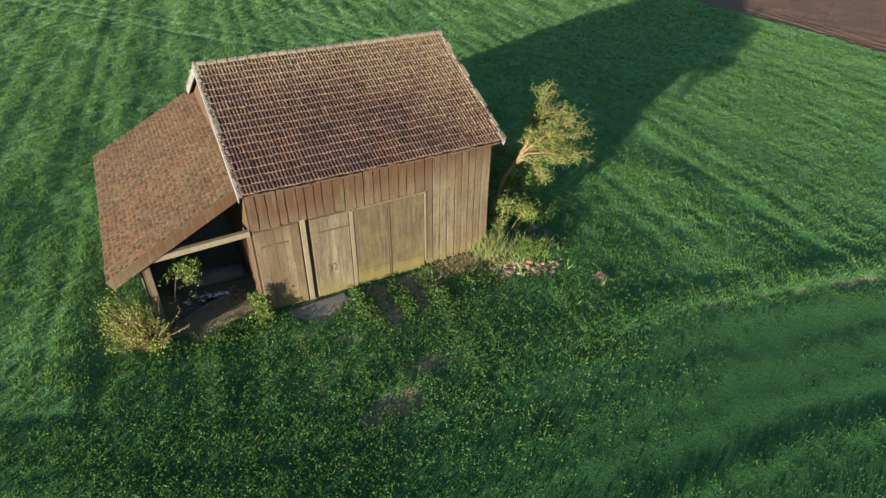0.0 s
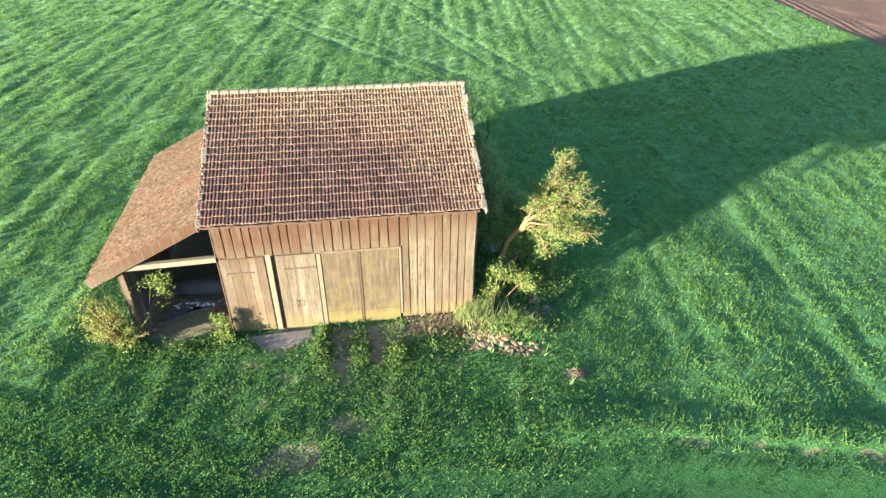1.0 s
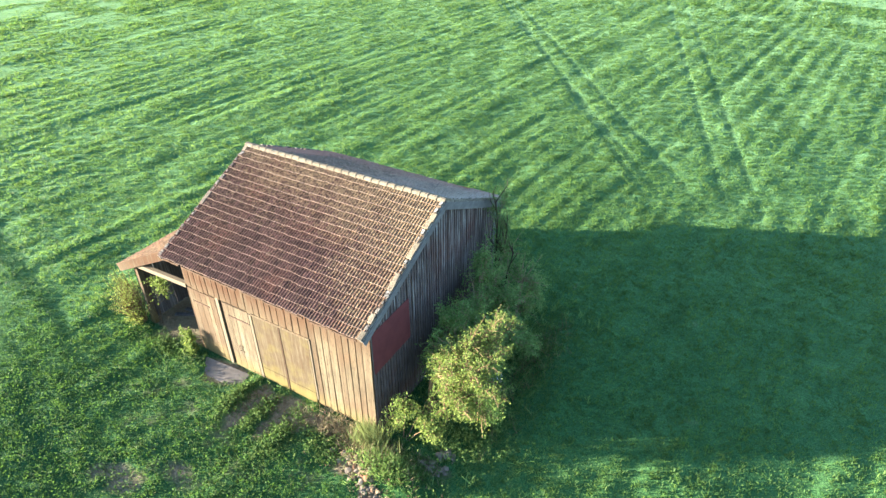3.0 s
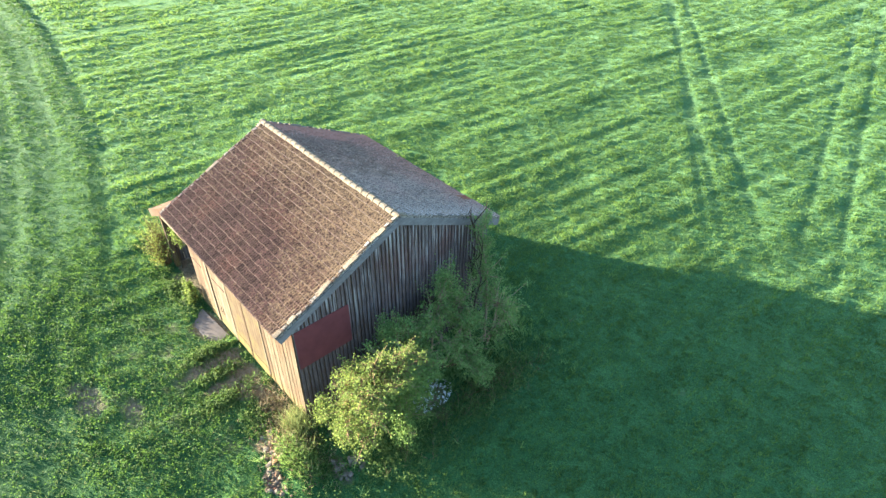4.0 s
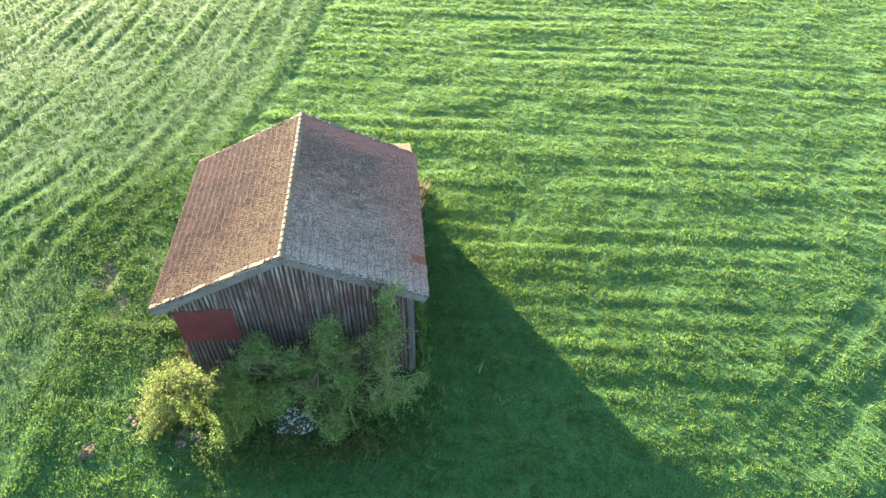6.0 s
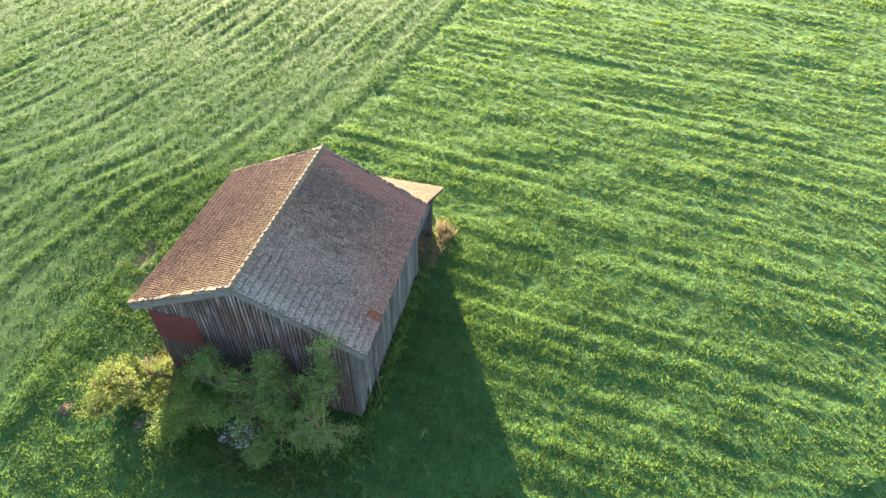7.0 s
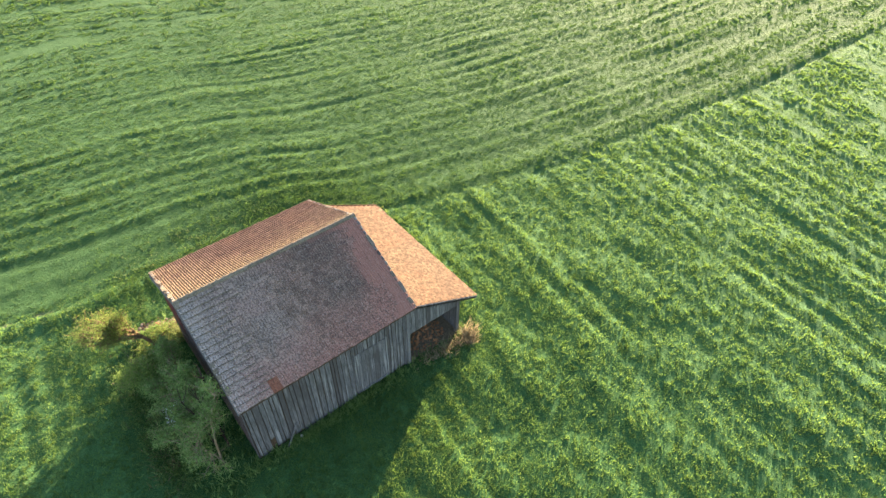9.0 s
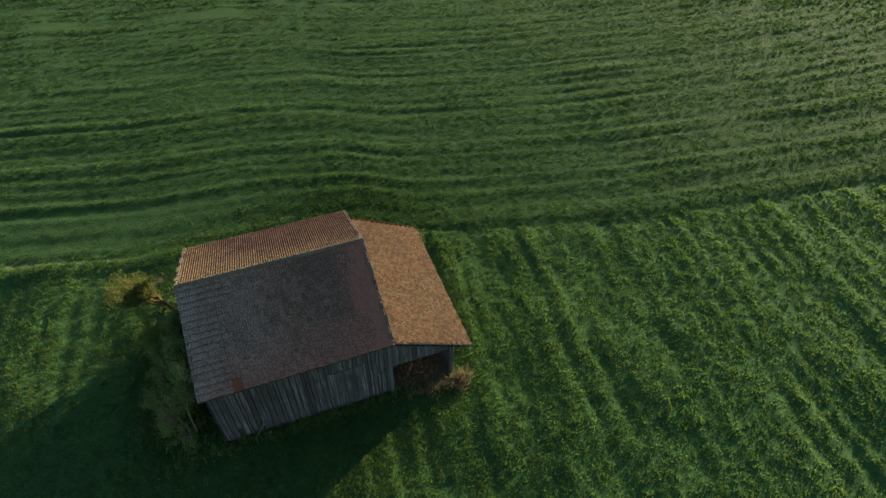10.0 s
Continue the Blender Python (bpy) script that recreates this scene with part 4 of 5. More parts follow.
def plant(name, base, trunks, blobs, bark, leaf, size, per, label, category, spread=0.09, twig=0.012, group="", fan=False, gap=-0.45):
    """trunks: (points, radius at the foot); blobs: (centre, radii, number of twigs). Places are relative to the base. fan: twigs rise from the foot."""
    root = thing(name, base, label, category, group)
    ends = []
    for pts, r in trunks:
        bm = bmesh.new()
        pts = [Vector(p) for p in pts]
        tube(bm, pts, [r * (1 - 0.55 * i / (len(pts) - 1)) for i in range(len(pts))], 7)
        part("trunk" if len(trunks) == 1 else "stem", bm, bark, root)
        ends += pts[len(pts) // 2:]
    bm = bmesh.new()
    tips = []
    for c, rad, count in blobs:
        c = Vector(c)
        rad = Vector(rad) if isinstance(rad, tuple) else Vector((rad, rad, rad))
        near = min(ends, key=lambda e: (e - c).length)
        hub = near.lerp(c, 0.6) - Vector((0, 0, 0.25 * rad.z))
        mid = (near + hub) / 2 + Vector((random.uniform(-0.12, 0.12), random.uniform(-0.12, 0.12), 0.08))
        if not fan:
            tube(bm, [near, mid, hub], [twig * 3.2, twig * 2.4, twig * 1.8], 5)
        for _ in range(count):
            d = Vector((random.gauss(0, 1), random.gauss(0, 1), random.gauss(0.15, 1))).normalized()
            k = random.uniform(0.3, 1.0) ** 0.6 * (random.uniform(1.15, 1.75) if random.random() < 0.2 else 1.0)
            tip = c + Vector((d.x * rad.x, d.y * rad.y, d.z * rad.z)) * k * (0.72 + 0.9 * noise.noise(d * 2.1 + c))
            if not fan and noise.noise(tip * 1.15 + Vector(base)) < gap:
                continue
            start = Vector((random.uniform(-0.12, 0.12), random.uniform(-0.1, 0.1), 0.0)) if fan else hub.lerp(mid, random.uniform(-0.4, 0.8))
            elbow = start.lerp(tip, 0.5) + Vector((random.uniform(-0.1, 0.1), random.uniform(-0.1, 0.1), random.uniform(-0.02, 0.14)))
            tube(bm, [start, elbow, tip], [twig * 1.2, twig * 0.85, twig * 0.35], 3)
            tips += [tip, elbow.lerp(tip, 0.8), elbow.lerp(tip, random.uniform(0.3, 0.7))]
            if not fan:
                for _ in range(2):
                    side = elbow.lerp(tip, random.uniform(0.1, 0.7))
                    out = side + Vector((random.gauss(0, 1), random.gauss(0, 1), random.gauss(0.3, 0.8))) * 0.2
                    tube(bm, [side, out], [twig * 0.5, twig * 0.25], 3)
                    tips.append(out)
    tagged(part("twigwork", bm, bark, root), kind="stuff")
    v, f = leaf_cloud([tuple(t) for t in tips], size, per, spread)
    crown = sheet_object("crown", v, f, leaf, root)
    tagged(crown, kind="stuff")
    return root


def sapling(base, stems, label):
    """A young tree still bare of leaves: dark forked stems. stems: (points, radius at the foot)."""
    root = thing("bare_sapling", base, label, "tree")
    for pts, r in stems:
        pts = [Vector(p) for p in pts]
        bm = bmesh.new()
        tube(bm, pts, [r * (1 - 0.7 * i / (len(pts) - 1)) for i in range(len(pts))], 6)
        stem = part("stem", bm, BARK_DARK, root)
        bm = bmesh.new()
        for k in range(1, len(pts)):
            for _ in range(4):
                a = pts[k - 1].lerp(pts[k], random.uniform(0.3, 1.0))
                b = a + Vector((random.uniform(-0.35, 0.35), random.uniform(-0.35, 0.35), random.uniform(0.3, 0.75)))
                c = b + Vector((random.uniform(-0.12, 0.12), random.uniform(-0.12, 0.12), random.uniform(0.2, 0.4)))
                tube(bm, [a, b, c], [r * 0.42, r * 0.28, r * 0.12], 4)
        tagged(part("twigwork", bm, BARK_DARK, stem), kind="stuff")
    return root


def willow(base, fork, limbs, label):
    """A leaning trunk that forks into bare bowed limbs, leafy along their outer twigs. limbs: (end, bow, twigs, reach of the twigs)."""
    root = thing("leaning_tree", base, label, "tree")
    o, fork = Vector(base), Vector(fork)
    bm = bmesh.new()
    knee = Vector((5.93, -3.22, 2.36))
    stem = [Vector((0, 0, -0.1)), (knee - o) * 0.45 + Vector((-0.05, 0.06, 0)), knee - o, fork - o]
    tube(bm, stem, [0.13, 0.105, 0.09, 0.075], 8)
    part("trunk", bm, BARK_WILLOW, root)
    twigs, tips = bmesh.new(), []
    for end, bow, count, reach in limbs:
        foot = stem[2].lerp(stem[3], random.uniform(0.35, 1.0))
        end = Vector(end) - o
        pts = []
        for k in range(6):
            f = k / 5
            p = foot.lerp(end, f) + Vector((0, 0, bow * 4 * f * (1 - f)))
            if 0 < k:
                p += Vector([random.uniform(-0.07, 0.07) for _ in range(3)])
            pts.append(p)
        bm = bmesh.new()
        tube(bm, pts, [0.05 - 0.0075 * k for k in range(6)], 6)
        part("limb", bm, BARK_WILLOW, root)
        for _ in range(count):
            k = random.uniform(0.35, 1.0)
            i = min(int(k * 5), 4)
            start = pts[i].lerp(pts[i + 1], k * 5 - i)
            away = (end - foot).normalized() * 0.55 + Vector((random.gauss(0, 1), random.gauss(0, 1), random.gauss(0.35, 0.8))) * 0.6
            tip = start + away * reach * random.uniform(0.5, 1.15)
            mid = start.lerp(tip, 0.5) + Vector((random.uniform(-0.06, 0.06), random.uniform(-0.06, 0.06), random.uniform(0, 0.1)))
            tube(twigs, [start, mid, tip], [0.017, 0.012, 0.006], 4)
            tips += [tip, mid.lerp(tip, 0.55)]
            for _ in range(3):
                s0 = mid.lerp(tip, random.uniform(-0.4, 0.9))
                s1 = s0 + Vector((random.gauss(0, 1), random.gauss(0, 1), random.gauss(0.4, 0.8))) * 0.15
                tube(twigs, [s0, s1], [0.008, 0.004], 3)
                tips.append(s1)
    tagged(part("twigwork", twigs, BARK_WILLOW, root), kind="stuff")
    v, f = leaf_cloud([tuple(t) for t in tips], 0.054, 8, 0.065)
    tagged(sheet_object("crown", v, f, LEAF_YELLOW, root), kind="stuff")
    return root


willow((5.62, -2.85, 0.0), (6.54, -3.55, 3.49),
       [((8.5, -3.3, 4.85), 0.10, 42, 0.5), ((8.1, -4.2, 4.75), 0.12, 38, 0.5), ((8.6, -4.2, 4.0), 0.18, 46, 0.5), ((8.6, -4.4, 3.3), 0.30, 46, 0.45), ((7.9, -4.9, 3.5), 0.28, 40, 0.45),
        ((7.5, -3.4, 4.9), 0.05, 36, 0.5), ((7.9, -3.0, 4.4), 0.10, 32, 0.5), ((6.75, -3.75, 4.45), -0.02, 20, 0.38), ((7.3, -4.3, 4.5), 0.10, 30, 0.45), ((8.0, -2.75, 5.55), -0.35, 26, 0.33), ((8.35, -2.25, 5.1), -0.10, 34, 0.42), ((8.05, -2.4, 5.35), -0.2, 30, 0.40),
        ((7.9, -4.4, 3.0), 0.35, 34, 0.4), ((7.24, -4.4, 2.3), 0.40, 16, 0.26), ((6.95, -4.1, 2.6), 0.30, 8, 0.3), ((8.0, -3.8, 4.1), 0.2, 36, 0.5)],
       "leaning willow with pale forked limbs and yellow-green spring leaves")
plant("elder_bush", (5.5, 0.2, 0.0), [([(0, 0, -0.1), (0.1, -0.5, 1.0), (0.1, -0.9, 2.0)], 0.06), ([(0.1, 0.2, -0.1), (0.1, 0.4, 1.4), (0.1, 0.5, 2.6)], 0.06), ([(0.2, 0.5, -0.1), (0.5, 1.3, 1.2), (0.5, 1.7, 2.3)], 0.06)],
      [((0.2, -1.3, 2.3), (0.95, 1.0, 1.0), 80), ((0.2, 0.4, 3.0), (0.95, 1.1, 1.0), 90), ((0.6, 1.6, 2.7), (1.1, 1.2, 1.1), 90), ((0.1, 1.6, 3.5), (0.9, 1.1, 0.9), 60), ((0.9, 1.3, 1.4), (0.8, 0.9, 0.8), 50), ((-0.2, -0.3, 1.6), (0.6, 1.1, 0.9), 50), ((1.5, 0.2, 2.2), (0.9, 0.9, 0.8), 45), ((1.6, -1.0, 2.4), (0.8, 0.9, 0.8), 45), ((0.4, -0.5, 3.3), (0.8, 0.8, 0.7), 35), ((0.2, -1.5, 3.8), (0.8, 0.8, 0.9), 45), ((0.0, 1.1, 4.6), (0.55, 0.6, 0.9), 40), ((0.1, -0.2, 3.9), (0.8, 0.8, 0.8), 40), ((2.0, 1.1, 1.2), (0.75, 0.7, 0.7), 48), ((2.1, 2.0, 1.0), (0.6, 0.6, 0.6), 26), ((0.0, -2.55, 2.3), (0.6, 0.7, 0.7), 34), ((0.5, -2.4, 3.0), (0.7, 0.6, 0.6), 24)],
      BARK, LEAF_DULL, 0.070, 15, "dull green elder bush growing against the dark gable", "bush", 0.11, 0.018, "bushes by the gable", gap=-0.02)
plant("elder_bush", (5.9, 3.3, 0.0), [([(0, 0, -0.1), (-0.1, 0.1, 1.6), (-0.3, 0.2, 3.4), (-0.7, 0.3, 4.6), (-0.9, 0.45, 5.3)], 0.06), ([(0.2, -0.1, -0.1), (0.4, 0.0, 1.3), (0.5, 0.1, 2.6)], 0.05)],
      [((0.4, 0.0, 2.8), (1.1, 1.0, 1.1), 85), ((-0.8, 0.3, 4.8), (0.55, 0.55, 0.7), 30), ((0.8, -0.6, 1.5), (0.9, 0.8, 0.9), 55), ((0.3, 0.8, 1.4), (0.8, 0.6, 0.9), 45), ((-0.4, 0.1, 3.8), (0.95, 0.95, 0.8), 60), ((0.9, 0.4, 2.2), (1.0, 1.0, 1.0), 55), ((-0.95, 0.5, 5.4), (0.5, 0.5, 0.6), 26), ((-0.2, 1.3, 1.5), (0.8, 0.6, 0.9), 40), ((-0.7, 0.4, 5.9), (0.5, 0.5, 0.55), 22)],
      BARK, LEAF_DULL, 0.068, 11, "tall sparse elder reaching over the roof corner", "bush", 0.11, 0.017, "bushes by the gable", gap=-0.03)
sapling((5.3, 3.0, 0.0), [([(0, 0, -0.1), (0.05, 0.05, 1.8), (-0.05, 0.05, 3.6), (-0.1, 0.15, 5.1), (-0.25, 0.2, 6.1)], 0.06), ([(0.02, 0.0, 3.0), (0.3, 0.1, 4.2), (0.35, 0.1, 5.4)], 0.04),
                          ([(0.5, -0.6, -0.1), (0.55, -0.55, 1.8), (0.75, -0.5, 3.4), (0.95, -0.45, 4.4)], 0.05)], "bare dark sapling with forked stems at the gable corner")
plant("thicket_bush", (6.7, -1.7, 0.0), [([(0, 0, -0.1), (0.1, 0.0, 0.7), (0.15, 0.0, 1.4)], 0.045)],
      [((0.2, -0.2, 2.5), (1.25, 1.25, 1.2), 150), ((-0.4, 0.4, 1.2), (0.7, 0.7, 0.7), 45), ((0.8, -0.9, 1.6), (1.05, 1.0, 1.1), 105), ((-0.5, -0.9, 2.2), (0.8, 0.8, 0.8), 50)],
      BARK, LEAF_FRESH, 0.066, 14, "low green thicket between willow and elder", "bush", 0.11, 0.012, "bushes by the gable", gap=-0.12)
plant("corner_shrub", (5.3, -4.2, 0.0), [([(0, 0, -0.1), (0.05, 0.05, 0.7), (0.1, 0.1, 1.5)], 0.03), ([(0.1, 0.1, -0.1), (0.35, 0.2, 0.8), (0.6, 0.3, 1.4)], 0.03), ([(0.15, 0.0, -0.1), (0.55, -0.05, 0.6), (0.95, -0.05, 1.1)], 0.025)],
      [((0.1, 0.1, 1.7), (0.55, 0.5, 0.55), 34), ((0.65, 0.35, 1.5), (0.6, 0.55, 0.6), 36), ((1.05, -0.05, 1.1), (0.6, 0.5, 0.5), 34), ((-0.15, -0.1, 0.9), (0.35, 0.35, 0.5), 16), ((1.3, 0.3, 0.8), (0.5, 0.5, 0.5), 20)],
      BARK_WILLOW, LEAF_YELLOW, 0.07, 6, "light green shrub with bare stems at the sunny barn corner", "shrub", 0.07, 0.010, gap=-0.12)
plant("twiggy_shrub", (-8.05, -4.6, 0.0), [([(0, 0, -0.1), (-0.15, -0.05, 0.7), (-0.4, -0.1, 1.6)], 0.03), ([(0.05, 0, -0.1), (0.0, -0.2, 0.8)], 0.03), ([(-0.05, 0, -0.1), (-0.4, 0.1, 0.8), (-0.8, 0.1, 1.8)], 0.03)],
      [((-0.35, -0.2, 1.4), (0.9, 0.85, 1.05), 120), ((-0.9, 0.0, 2.0), (0.55, 0.5, 0.7), 46), ((0.2, -0.45, 0.8), (0.8, 0.6, 0.8), 70), ((-0.95, 0.0, 1.1), (0.65, 0.6, 0.75), 70)],
      BARK_WILLOW, LEAF_BRIGHT, 0.052, 5, "twiggy yellow-green shrub at the lean-to's open front", "shrub", 0.06, 0.015, fan=True)
plant("small_shrub", (-7.35, -4.25, 0.0), [([(0, 0, -0.1), (0.15, 0.02, 1.1), (0.45, 0.05, 2.2)], 0.022)],
      [((0.75, 0.0, 2.45), (0.6, 0.2, 0.35), 26), ((0.9, 0.0, 1.9), (0.35, 0.18, 0.3), 12)],
      BARK_PALE, LEAF_YELLOW, 0.07, 5, "slender sapling with few leaves in the lean-to's opening", "shrub", 0.06, 0.008)
plant("small_shrub", (-4.62, -4.85, 0.0), [([(0, 0, -0.1), (0.0, 0.0, 0.4), (-0.03, 0.0, 0.8)], 0.02)],
      [((-0.05, 0.0, 0.85), (0.35, 0.28, 0.6), 45), ((0.1, -0.1, 0.4), (0.4, 0.3, 0.35), 30)],
      BARK_PALE, LEAF_YELLOW, 0.075, 7, "small yellow-green shrub at the corner of the door wall", "shrub", 0.05, 0.008, fan=True)


def tufts(name, cx, cy, sx, sy, n, h, width, count, lean, material, label):
    x, y = rng.normal(cx, sx, n), rng.normal(cy, sy, n)
    keep = ~((np.abs(x) < 4.5) & (np.abs(y) < 4.55))
    return blades(name, x[keep], y[keep], h * rng.uniform(0.6, 1.2, int(keep.sum())), width, count, lean, material, label)


def leafy(name, cx, cy, sx, sy, n, h, size, material, label):
    """A low clump of broad-leaved weeds."""
    x, y = rng.normal(cx, sx, n), rng.normal(cy, sy, n)
    crop, soil, bare, _, _ = field(x, y)
    z = soil + 0.55 * crop * (1 - bare) + h * rng.uniform(0.0, 1.0, n) ** 1.5 * (0.3 + 0.9 * lattice(x * 2.6, y * 2.6, 51))
    v, f = leaf_cloud(np.stack([x, y, z], 1), size, 5, size * 0.9)
    return tagged(sheet_object(name, v, f, material), label, "weeds", kind="stuff")


tufts("dry_weeds", -8.05, 5.3, 0.28, 0.25, 90, 0.6, 0.03, 6, 0.6, LEAF_DRY, "dry straw-coloured weeds at the back post")
tufts("dry_weeds", 5.0, -5.2, 0.9, 0.35, 240, 0.3, 0.03, 5, 0.7, LEAF_DRY, "dry grass along the foot of the boards")
tufts("dry_weeds", 3.3, -5.0, 0.8, 0.25, 260, 0.22, 0.03, 5, 0.9, LEAF_DRY, "flattened straw along the foot of the boards")
tufts("dry_weeds", 4.45, -4.85, 0.28, 0.2, 150, 0.75, 0.03, 6, 0.45, LEAF_PALE, "tall yellowing grass at the corner of the barn")
tufts("grass", 5.6, -5.55, 0.5, 0.38, 420, 0.26, 0.035, 6, 0.7, LEAF_FRESH, "lush light green grass on the earth mound")
tufts("weeds", 0.5, 4.9, 3.2, 0.22, 420, 0.4, 0.04, 6, 0.5, LEAF_DULL, "rank weeds along the shaded back wall")
tufts("weeds", -6.2, 5.0, 0.8, 0.3, 120, 0.45, 0.035, 6, 0.6, LEAF_DRY, "dead stalks before the back opening")
for cx, cy, sx, sy, n in ((-1.18, -5.9, 0.22, 0.75, 190), (0.12, -5.9, 0.2, 0.65, 170), (1.45, -6.3, 0.32, 0.7, 210), (4.9, -4.9, 0.3, 0.25, 60), (-5.6, -5.2, 0.9, 0.3, 200), (3.3, -5.9, 0.5, 0.4, 120)):
    leafy("weeds", cx, cy, sx, sy, int(2.8 * n), 0.2, 0.065, LEAF_GREEN, "leafy weed clump before the barn doors")
leafy("weeds", 6.3, -5.2, 0.5, 0.35, 360, 0.3, 0.07, LEAF_GREEN, "lush weeds on the earth heap")
leafy("weeds", 5.0, -5.8, 0.9, 0.4, 320, 0.1, 0.06, LEAF_BROWN, "dead flattened leaves on the earth heap")
leafy("weeds", 7.4, -2.6, 0.7, 1.2, 900, 0.45, 0.07, LEAF_GREEN, "dark rank undergrowth before the bushes")
leafy("weeds", 7.6, 2.6, 0.6, 1.0, 600, 0.4, 0.07, LEAF_GREEN, "dark rank undergrowth before the bushes")
leafy("weeds", 8.1, 0.0, 0.5, 1.7, 700, 0.35, 0.06, LEAF_GREEN, "dark rank undergrowth before the bushes")
tufts("dry_weeds", 8.0, 1.0, 0.4, 2.0, 90, 0.5, 0.02, 6, 0.7, LEAF_BROWN, "dead stems along the foot of the bushes")


def carpet(n):
    """Low rosettes of leaves over the yard, thicker in patches."""
    x, y = rng.uniform(-15.0, 9.0, n), rng.uniform(-17.0, -4.9, n)
    crop, soil, bare, wheel_shade, _ = field(x, y)
    keep = rng.uniform(0, 1, n) > np.maximum(0.9 * bare, 0.5 * wheel_shade) + 0.45 * (1 - lattice(x * 0.9, y * 0.9, 71))
    keep &= rng.uniform(0, 1, n) < blob(x, y, -2.5, -9.5, 12.5, 7.0) * (1 - 0.8 * rise(-6.8, -5.8, y) * rise(4.5, 3.5, np.abs(x + 0.3)))
    x, y = x[keep], y[keep]
    z = (soil + 0.55 * crop * (1 - bare))[keep] + 0.05 + 0.05 * rng.uniform(0, 1, len(x))
    v, f = leaf_cloud(np.stack([x, y, z], 1), 0.056, 7, 0.075)
    return tagged(sheet_object("clover", v, f, LEAF_CARPET), "dense dark green clover and rosettes covering the yard", "weeds", kind="stuff")


carpet(21000)
leafy("weeds", 0.8, -8.2, 3.2, 1.6, 1500, 0.07, 0.045, LEAF_GREEN, "low broad-leaved weeds in the worn yard")
tufts("weeds", 6.2, 0.6, 1.0, 2.6, 500, 0.4, 0.045, 6, 0.6, LEAF_DULL, "shaded undergrowth beneath the elders")


# ---- rubble and litter ----
def stone_mesh(name, material, seed, flat=0.6):
    bm = bmesh.new()
    bmesh.ops.create_icosphere(bm, subdivisions=1, radius=0.5)
    for v in bm.verts:
        v.co *= 0.75 + 0.5 * noise.noise(v.co * 2.3 + Vector((seed * 3.1, 0, 0)))
        v.co.z *= flat
    me = bpy.data.meshes.new(name)
    bm.to_mesh(me)
    bm.free()
    me.materials.append(material)
    return me


def heap(name, at, rx, ry, rise_z, n, meshes, lo, hi, label, category):
    root = thing(name, at, label, category)
    for k in range(n):
        r, a = math.sqrt(random.random()), random.uniform(0, math.tau)
        x, y = rx * r * math.cos(a), ry * r * math.sin(a)
        s = random.uniform(lo, hi)
        c, so, b, _, _ = field(np.array([at[0] + x]), np.array([at[1] + y]))
        z = float(so[0] + 0.55 * c[0] * (1 - b[0])) - at[2] + rise_z * (1 - r) * random.random() + 0.12 * s
        m = pose(x, y, z, random.uniform(-25, 25), random.uniform(-25, 25), random.uniform(0, 360)) @ Matrix.Diagonal((s, s * random.uniform(0.6, 1.0), s * random.uniform(0.5, 0.9), 1))
        piece("stone", random.choice(meshes), m, root)
    return root


STONES = [stone_mesh("stone", STONE, k) for k in range(3)]
BRICKS = [stone_mesh("brick_bit", BRICK_BIT, k + 5, 0.5) for k in range(2)]
WHITES = [stone_mesh("white_bit", WHITE_BIT, k + 9, 0.6) for k in range(2)]
CLODS = [stone_mesh("clod", EARTH, k + 40, 0.6) for k in range(2)]
TAN = plain("pale_tan_clods", (0.155, 0.118, 0.078), (0.095, 0.070, 0.046), 7.0)
TANS = [stone_mesh("clod", TAN, k + 60, 0.55) for k in range(3)]


def scarp(points, n, spread, meshes, lo, hi, label):
    """Clods and stones strewn along a broken edge of earth."""
    root = thing("rubble_heap", (*points[1], 0.0), label, "rubble")
    o = Vector((*points[1], 0.0))
    for _ in range(n):
        k = random.uniform(0, len(points) - 1.001)
        i = int(k)
        p = Vector(points[i]).lerp(Vector(points[i + 1]), k - i) + Vector((random.gauss(0, spread), random.gauss(0, spread)))
        s = random.uniform(lo, hi)
        c, so, b, _, _ = field(np.array([p.x]), np.array([p.y]))
        z = float(so[0] + 0.55 * c[0] * (1 - b[0])) + 0.14 * s
        m = pose(p.x - o.x, p.y - o.y, z, random.uniform(-20, 20), random.uniform(-20, 20), random.uniform(0, 360)) @ Matrix.Diagonal((s, s * random.uniform(0.5, 1.0), s * random.uniform(0.5, 0.9), 1))
        piece("stone", random.choice(meshes), m, root)
    return root


scarp([(3.5, -5.75), (4.3, -5.95), (4.85, -6.35), (5.6, -6.6), (6.3, -6.8)], 150, 0.16, TANS + TANS + STONES + BRICKS[:1], 0.09, 0.34, "broken edge of tan earth and stones below the grassy mound")
scarp([(5.2, -6.65), (5.9, -6.8), (6.5, -6.85)], 46, 0.14, TANS + BRICKS, 0.06, 0.18, "scattered broken brick at the edge of the earth heap")
heap("rubble_heap", (2.6, -4.85, 0.0), 1.2, 0.22, 0.02, 28, STONES + BRICKS[:1], 0.05, 0.16, "small stones along the foot of the front boards", "rubble")
heap("white_rubble", (6.55, -0.35, 0.0), 0.65, 1.0, 0.3, 180, WHITES, 0.07, 0.20, "pile of white broken rubble in the shade of the elders", "rubble")
heap("rubble_heap", (6.95, -4.45, 0.0), 0.6, 0.5, 0.05, 26, STONES, 0.1, 0.45, "few grey stones beside the willow", "rubble")
heap("rubble_heap", (7.35, -8.2, 0.0), 0.4, 0.3, 0.05, 30, CLODS, 0.06, 0.18, "crumbled mound of bare earth in the grass", "earth")

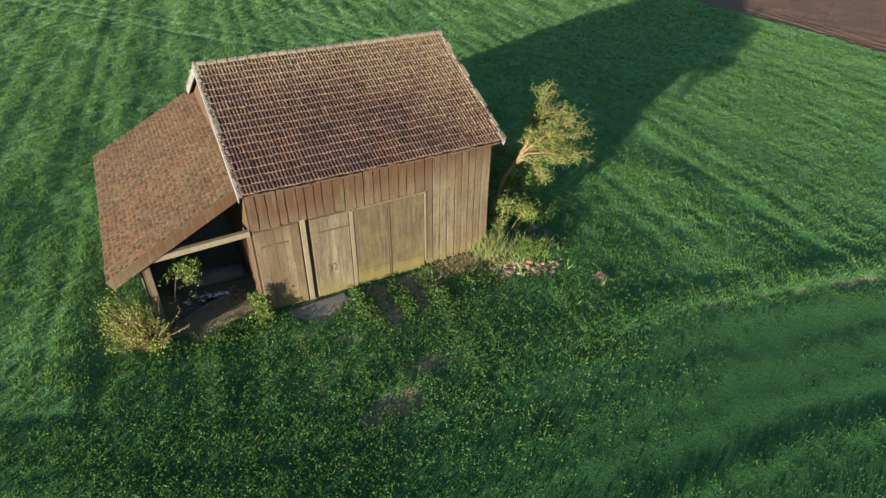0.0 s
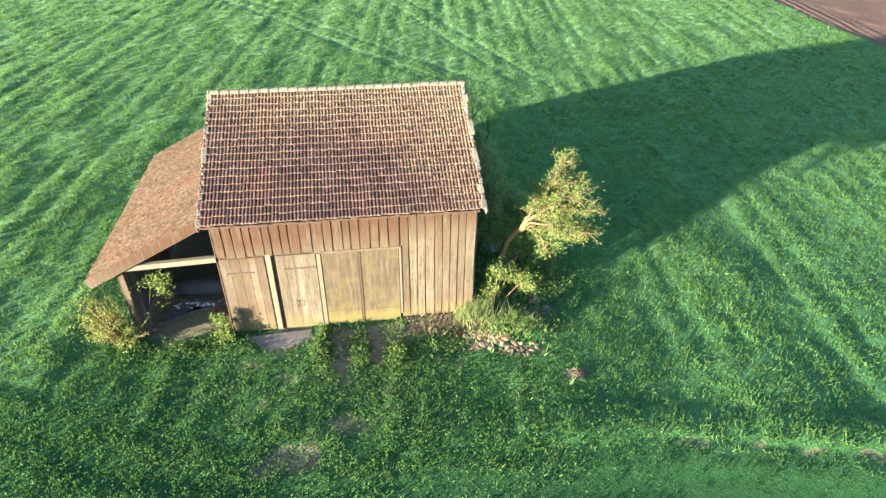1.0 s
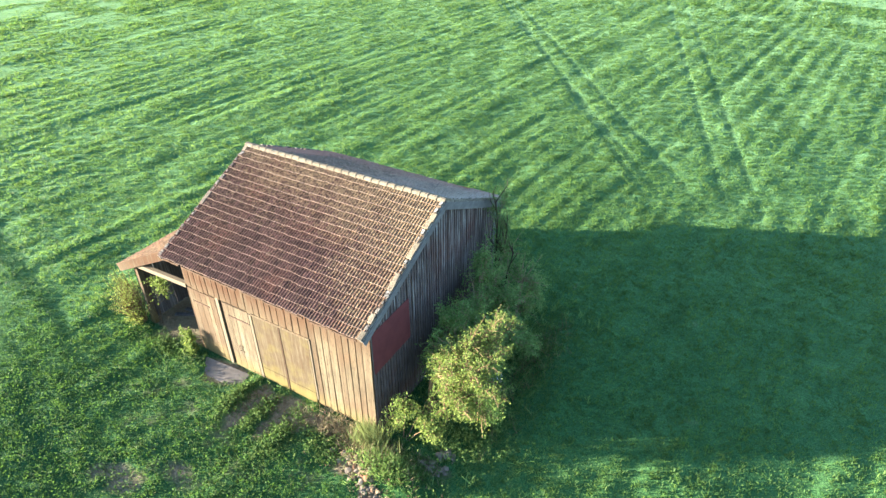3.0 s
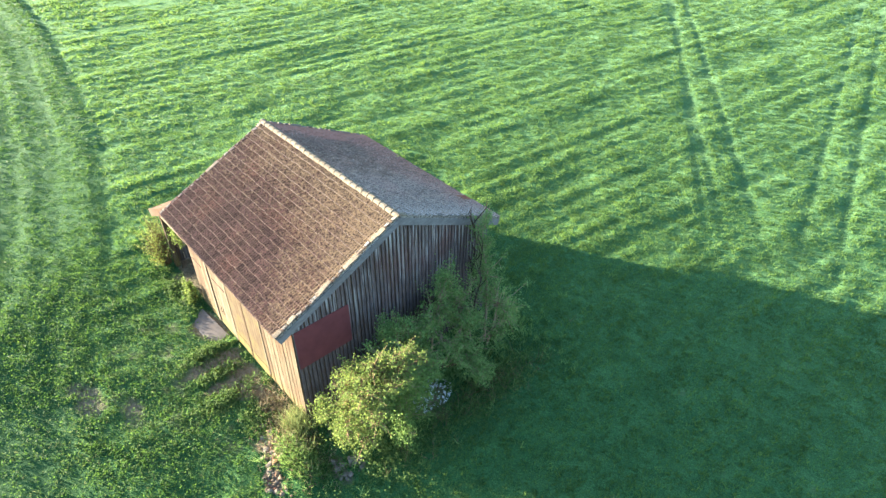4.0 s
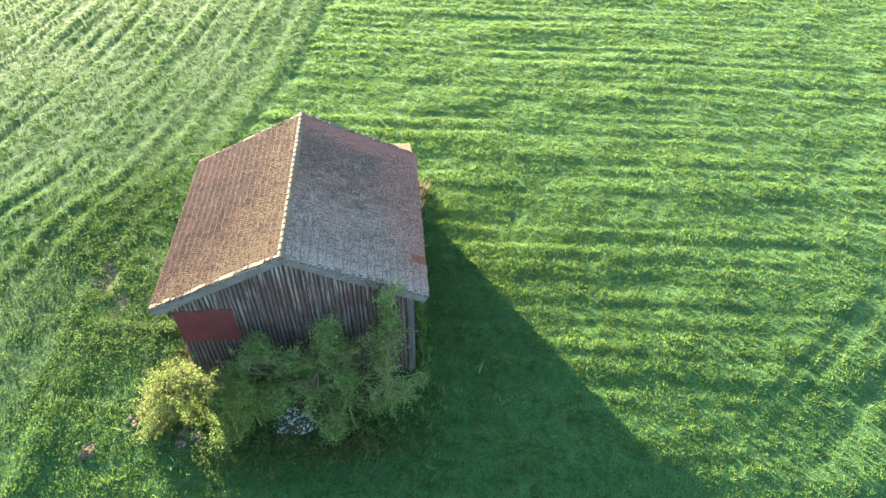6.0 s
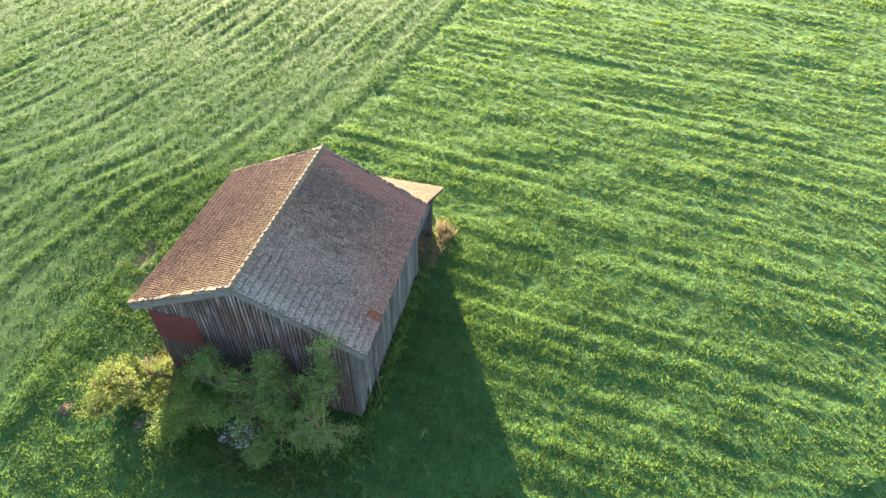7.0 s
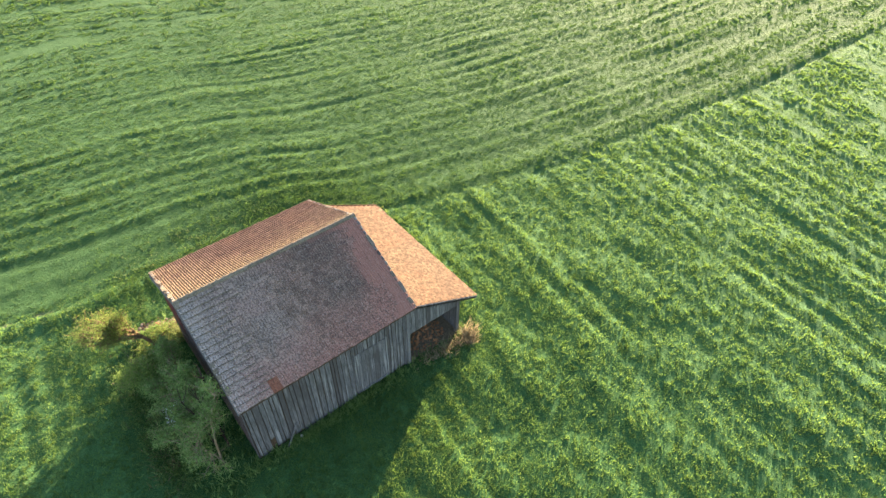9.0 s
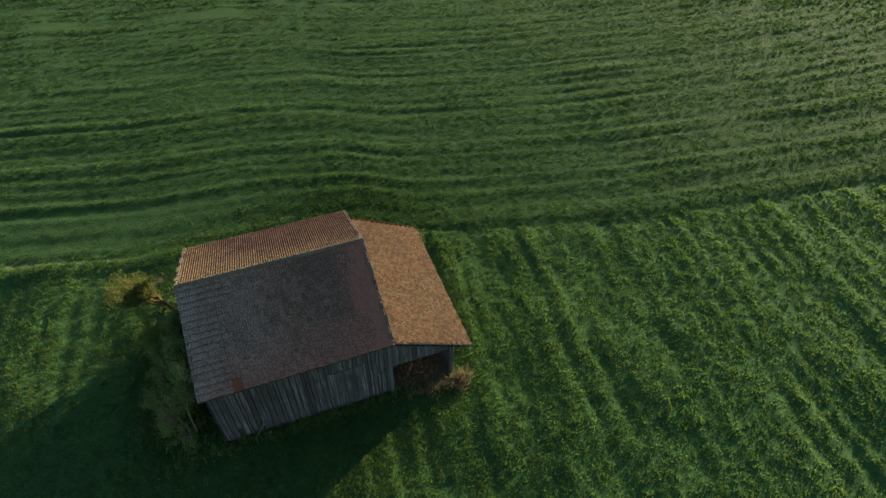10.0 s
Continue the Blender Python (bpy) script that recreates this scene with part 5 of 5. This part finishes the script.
bm = bmesh.new()
tube(bm, [Vector((0, 0, 0)), Vector((0.25, 0.6, 0.1)), Vector((0.3, 1.3, 0.12)), Vector((0.55, 1.9, 0.05))], [0.07, 0.06, 0.05, 0.035], 8)
tube(bm, [Vector((0.27, 0.9, 0.1)), Vector((0.05, 1.3, 0.3)), Vector((0.0, 1.6, 0.45))], [0.035, 0.025, 0.015], 6)
log = part("fallen_branch", bm, BARK_PALE)
log.location = (5.8, -0.6, 0.5)
tagged(log, "barkless fallen branch lying beside the white rubble", "branch")

bm = bmesh.new()
box(bm, (-1.15, -0.4, -0.04), (1.15, 0.4, 0.05), 0.02)
bmesh.ops.subdivide_edges(bm, edges=bm.edges, cuts=3, use_grid_fill=True)
for v in bm.verts:
    v.co += Vector((noise.noise(v.co * 3), noise.noise(v.co * 3 + Vector((5, 0, 0))), 0.3 * noise.noise(v.co * 4))) * 0.09
slab_ob = part("concrete_slab", bm, CONCRETE)
slab_ob.matrix_basis = pose(-2.75, -5.12, 0.02, 0, 0, 3)
tagged(slab_ob, "worn grey concrete threshold slab before the doors", "slab")

# things kept in the lean-to
bm = bmesh.new()
tube(bm, [Vector((0, 0, 0)), Vector((0.02, 0, 0)), Vector((2.45, -0.1, 0)), Vector((2.47, -0.1, 0))], [0.28, 0.34, 0.34, 0.28], 20)
for f in bm.faces:
    f.smooth = len(f.verts) == 4
pipe = part("steel_pipe", bm, STEEL)
pipe.location = (-7.1, -1.85, 0.35)
tagged(pipe, "thick dull grey pipe lying on the lean-to floor", "pipe")
for k, (x, y, z, r, l) in enumerate(((-6.0, -2.9, 0.03, 8, 2.4), (-5.7, -2.5, 0.05, -14, 2.0), (-6.6, -3.2, 0.03, 28, 1.6))):
    bm = bmesh.new()
    box(bm, (-l / 2, -0.09, -0.02), (l / 2, 0.09, 0.03), 0.004)
    p = part("loose_board", bm, WOOD_GREY)
    p.matrix_basis = pose(x, y, z, 0, 0, r)
    tagged(p, "loose grey board lying on the lean-to floor", "board", "boards in the lean-to")
heap("rubble_heap", (-5.9, -2.65, 0.0), 1.0, 0.25, 0.1, 48, STONES[:1] + WHITES, 0.08, 0.28, "pale stones lying before the pipe in the lean-to", "rubble")
heap("litter_heap", (-5.1, -2.9, 0.0), 0.4, 0.5, 0.25, 34, BRICKS, 0.1, 0.26, "rust-brown broken bricks inside the lean-to", "litter")
LITTER = [stone_mesh("litter_bit", JUNK, k + 20, 0.4) for k in range(3)]
heap("litter_heap", (-6.1, 3.3, 0.0), 1.3, 1.2, 0.8, 280, LITTER, 0.08, 0.26, "rust-brown heap of old bricks and leaves in the lean-to, coloured as if sunlit", "litter")
heap("white_rubble", (2.3, 4.72, 0.0), 0.12, 0.06, 0.0, 3, WHITES, 0.12, 0.26, "white stone at the foot of the back wall", "rubble")
bm = bmesh.new()
box(bm, (-0.06, -0.015, 0.0), (0.06, 0.015, 1.5), 0.004)
leaner = part("loose_board", bm, WOOD_GREY)
leaner.matrix_basis = pose(3.2, 4.9, 0.02, 14, -38, 0)
tagged(leaner, "loose grey board leaning at the foot of the back wall", "board")

# ---- the tiles of the sunny slope nearest the eaves ----
for u, v, m in near_tiles:
    piece("tile", PAN_FRONT, m, roof_front)
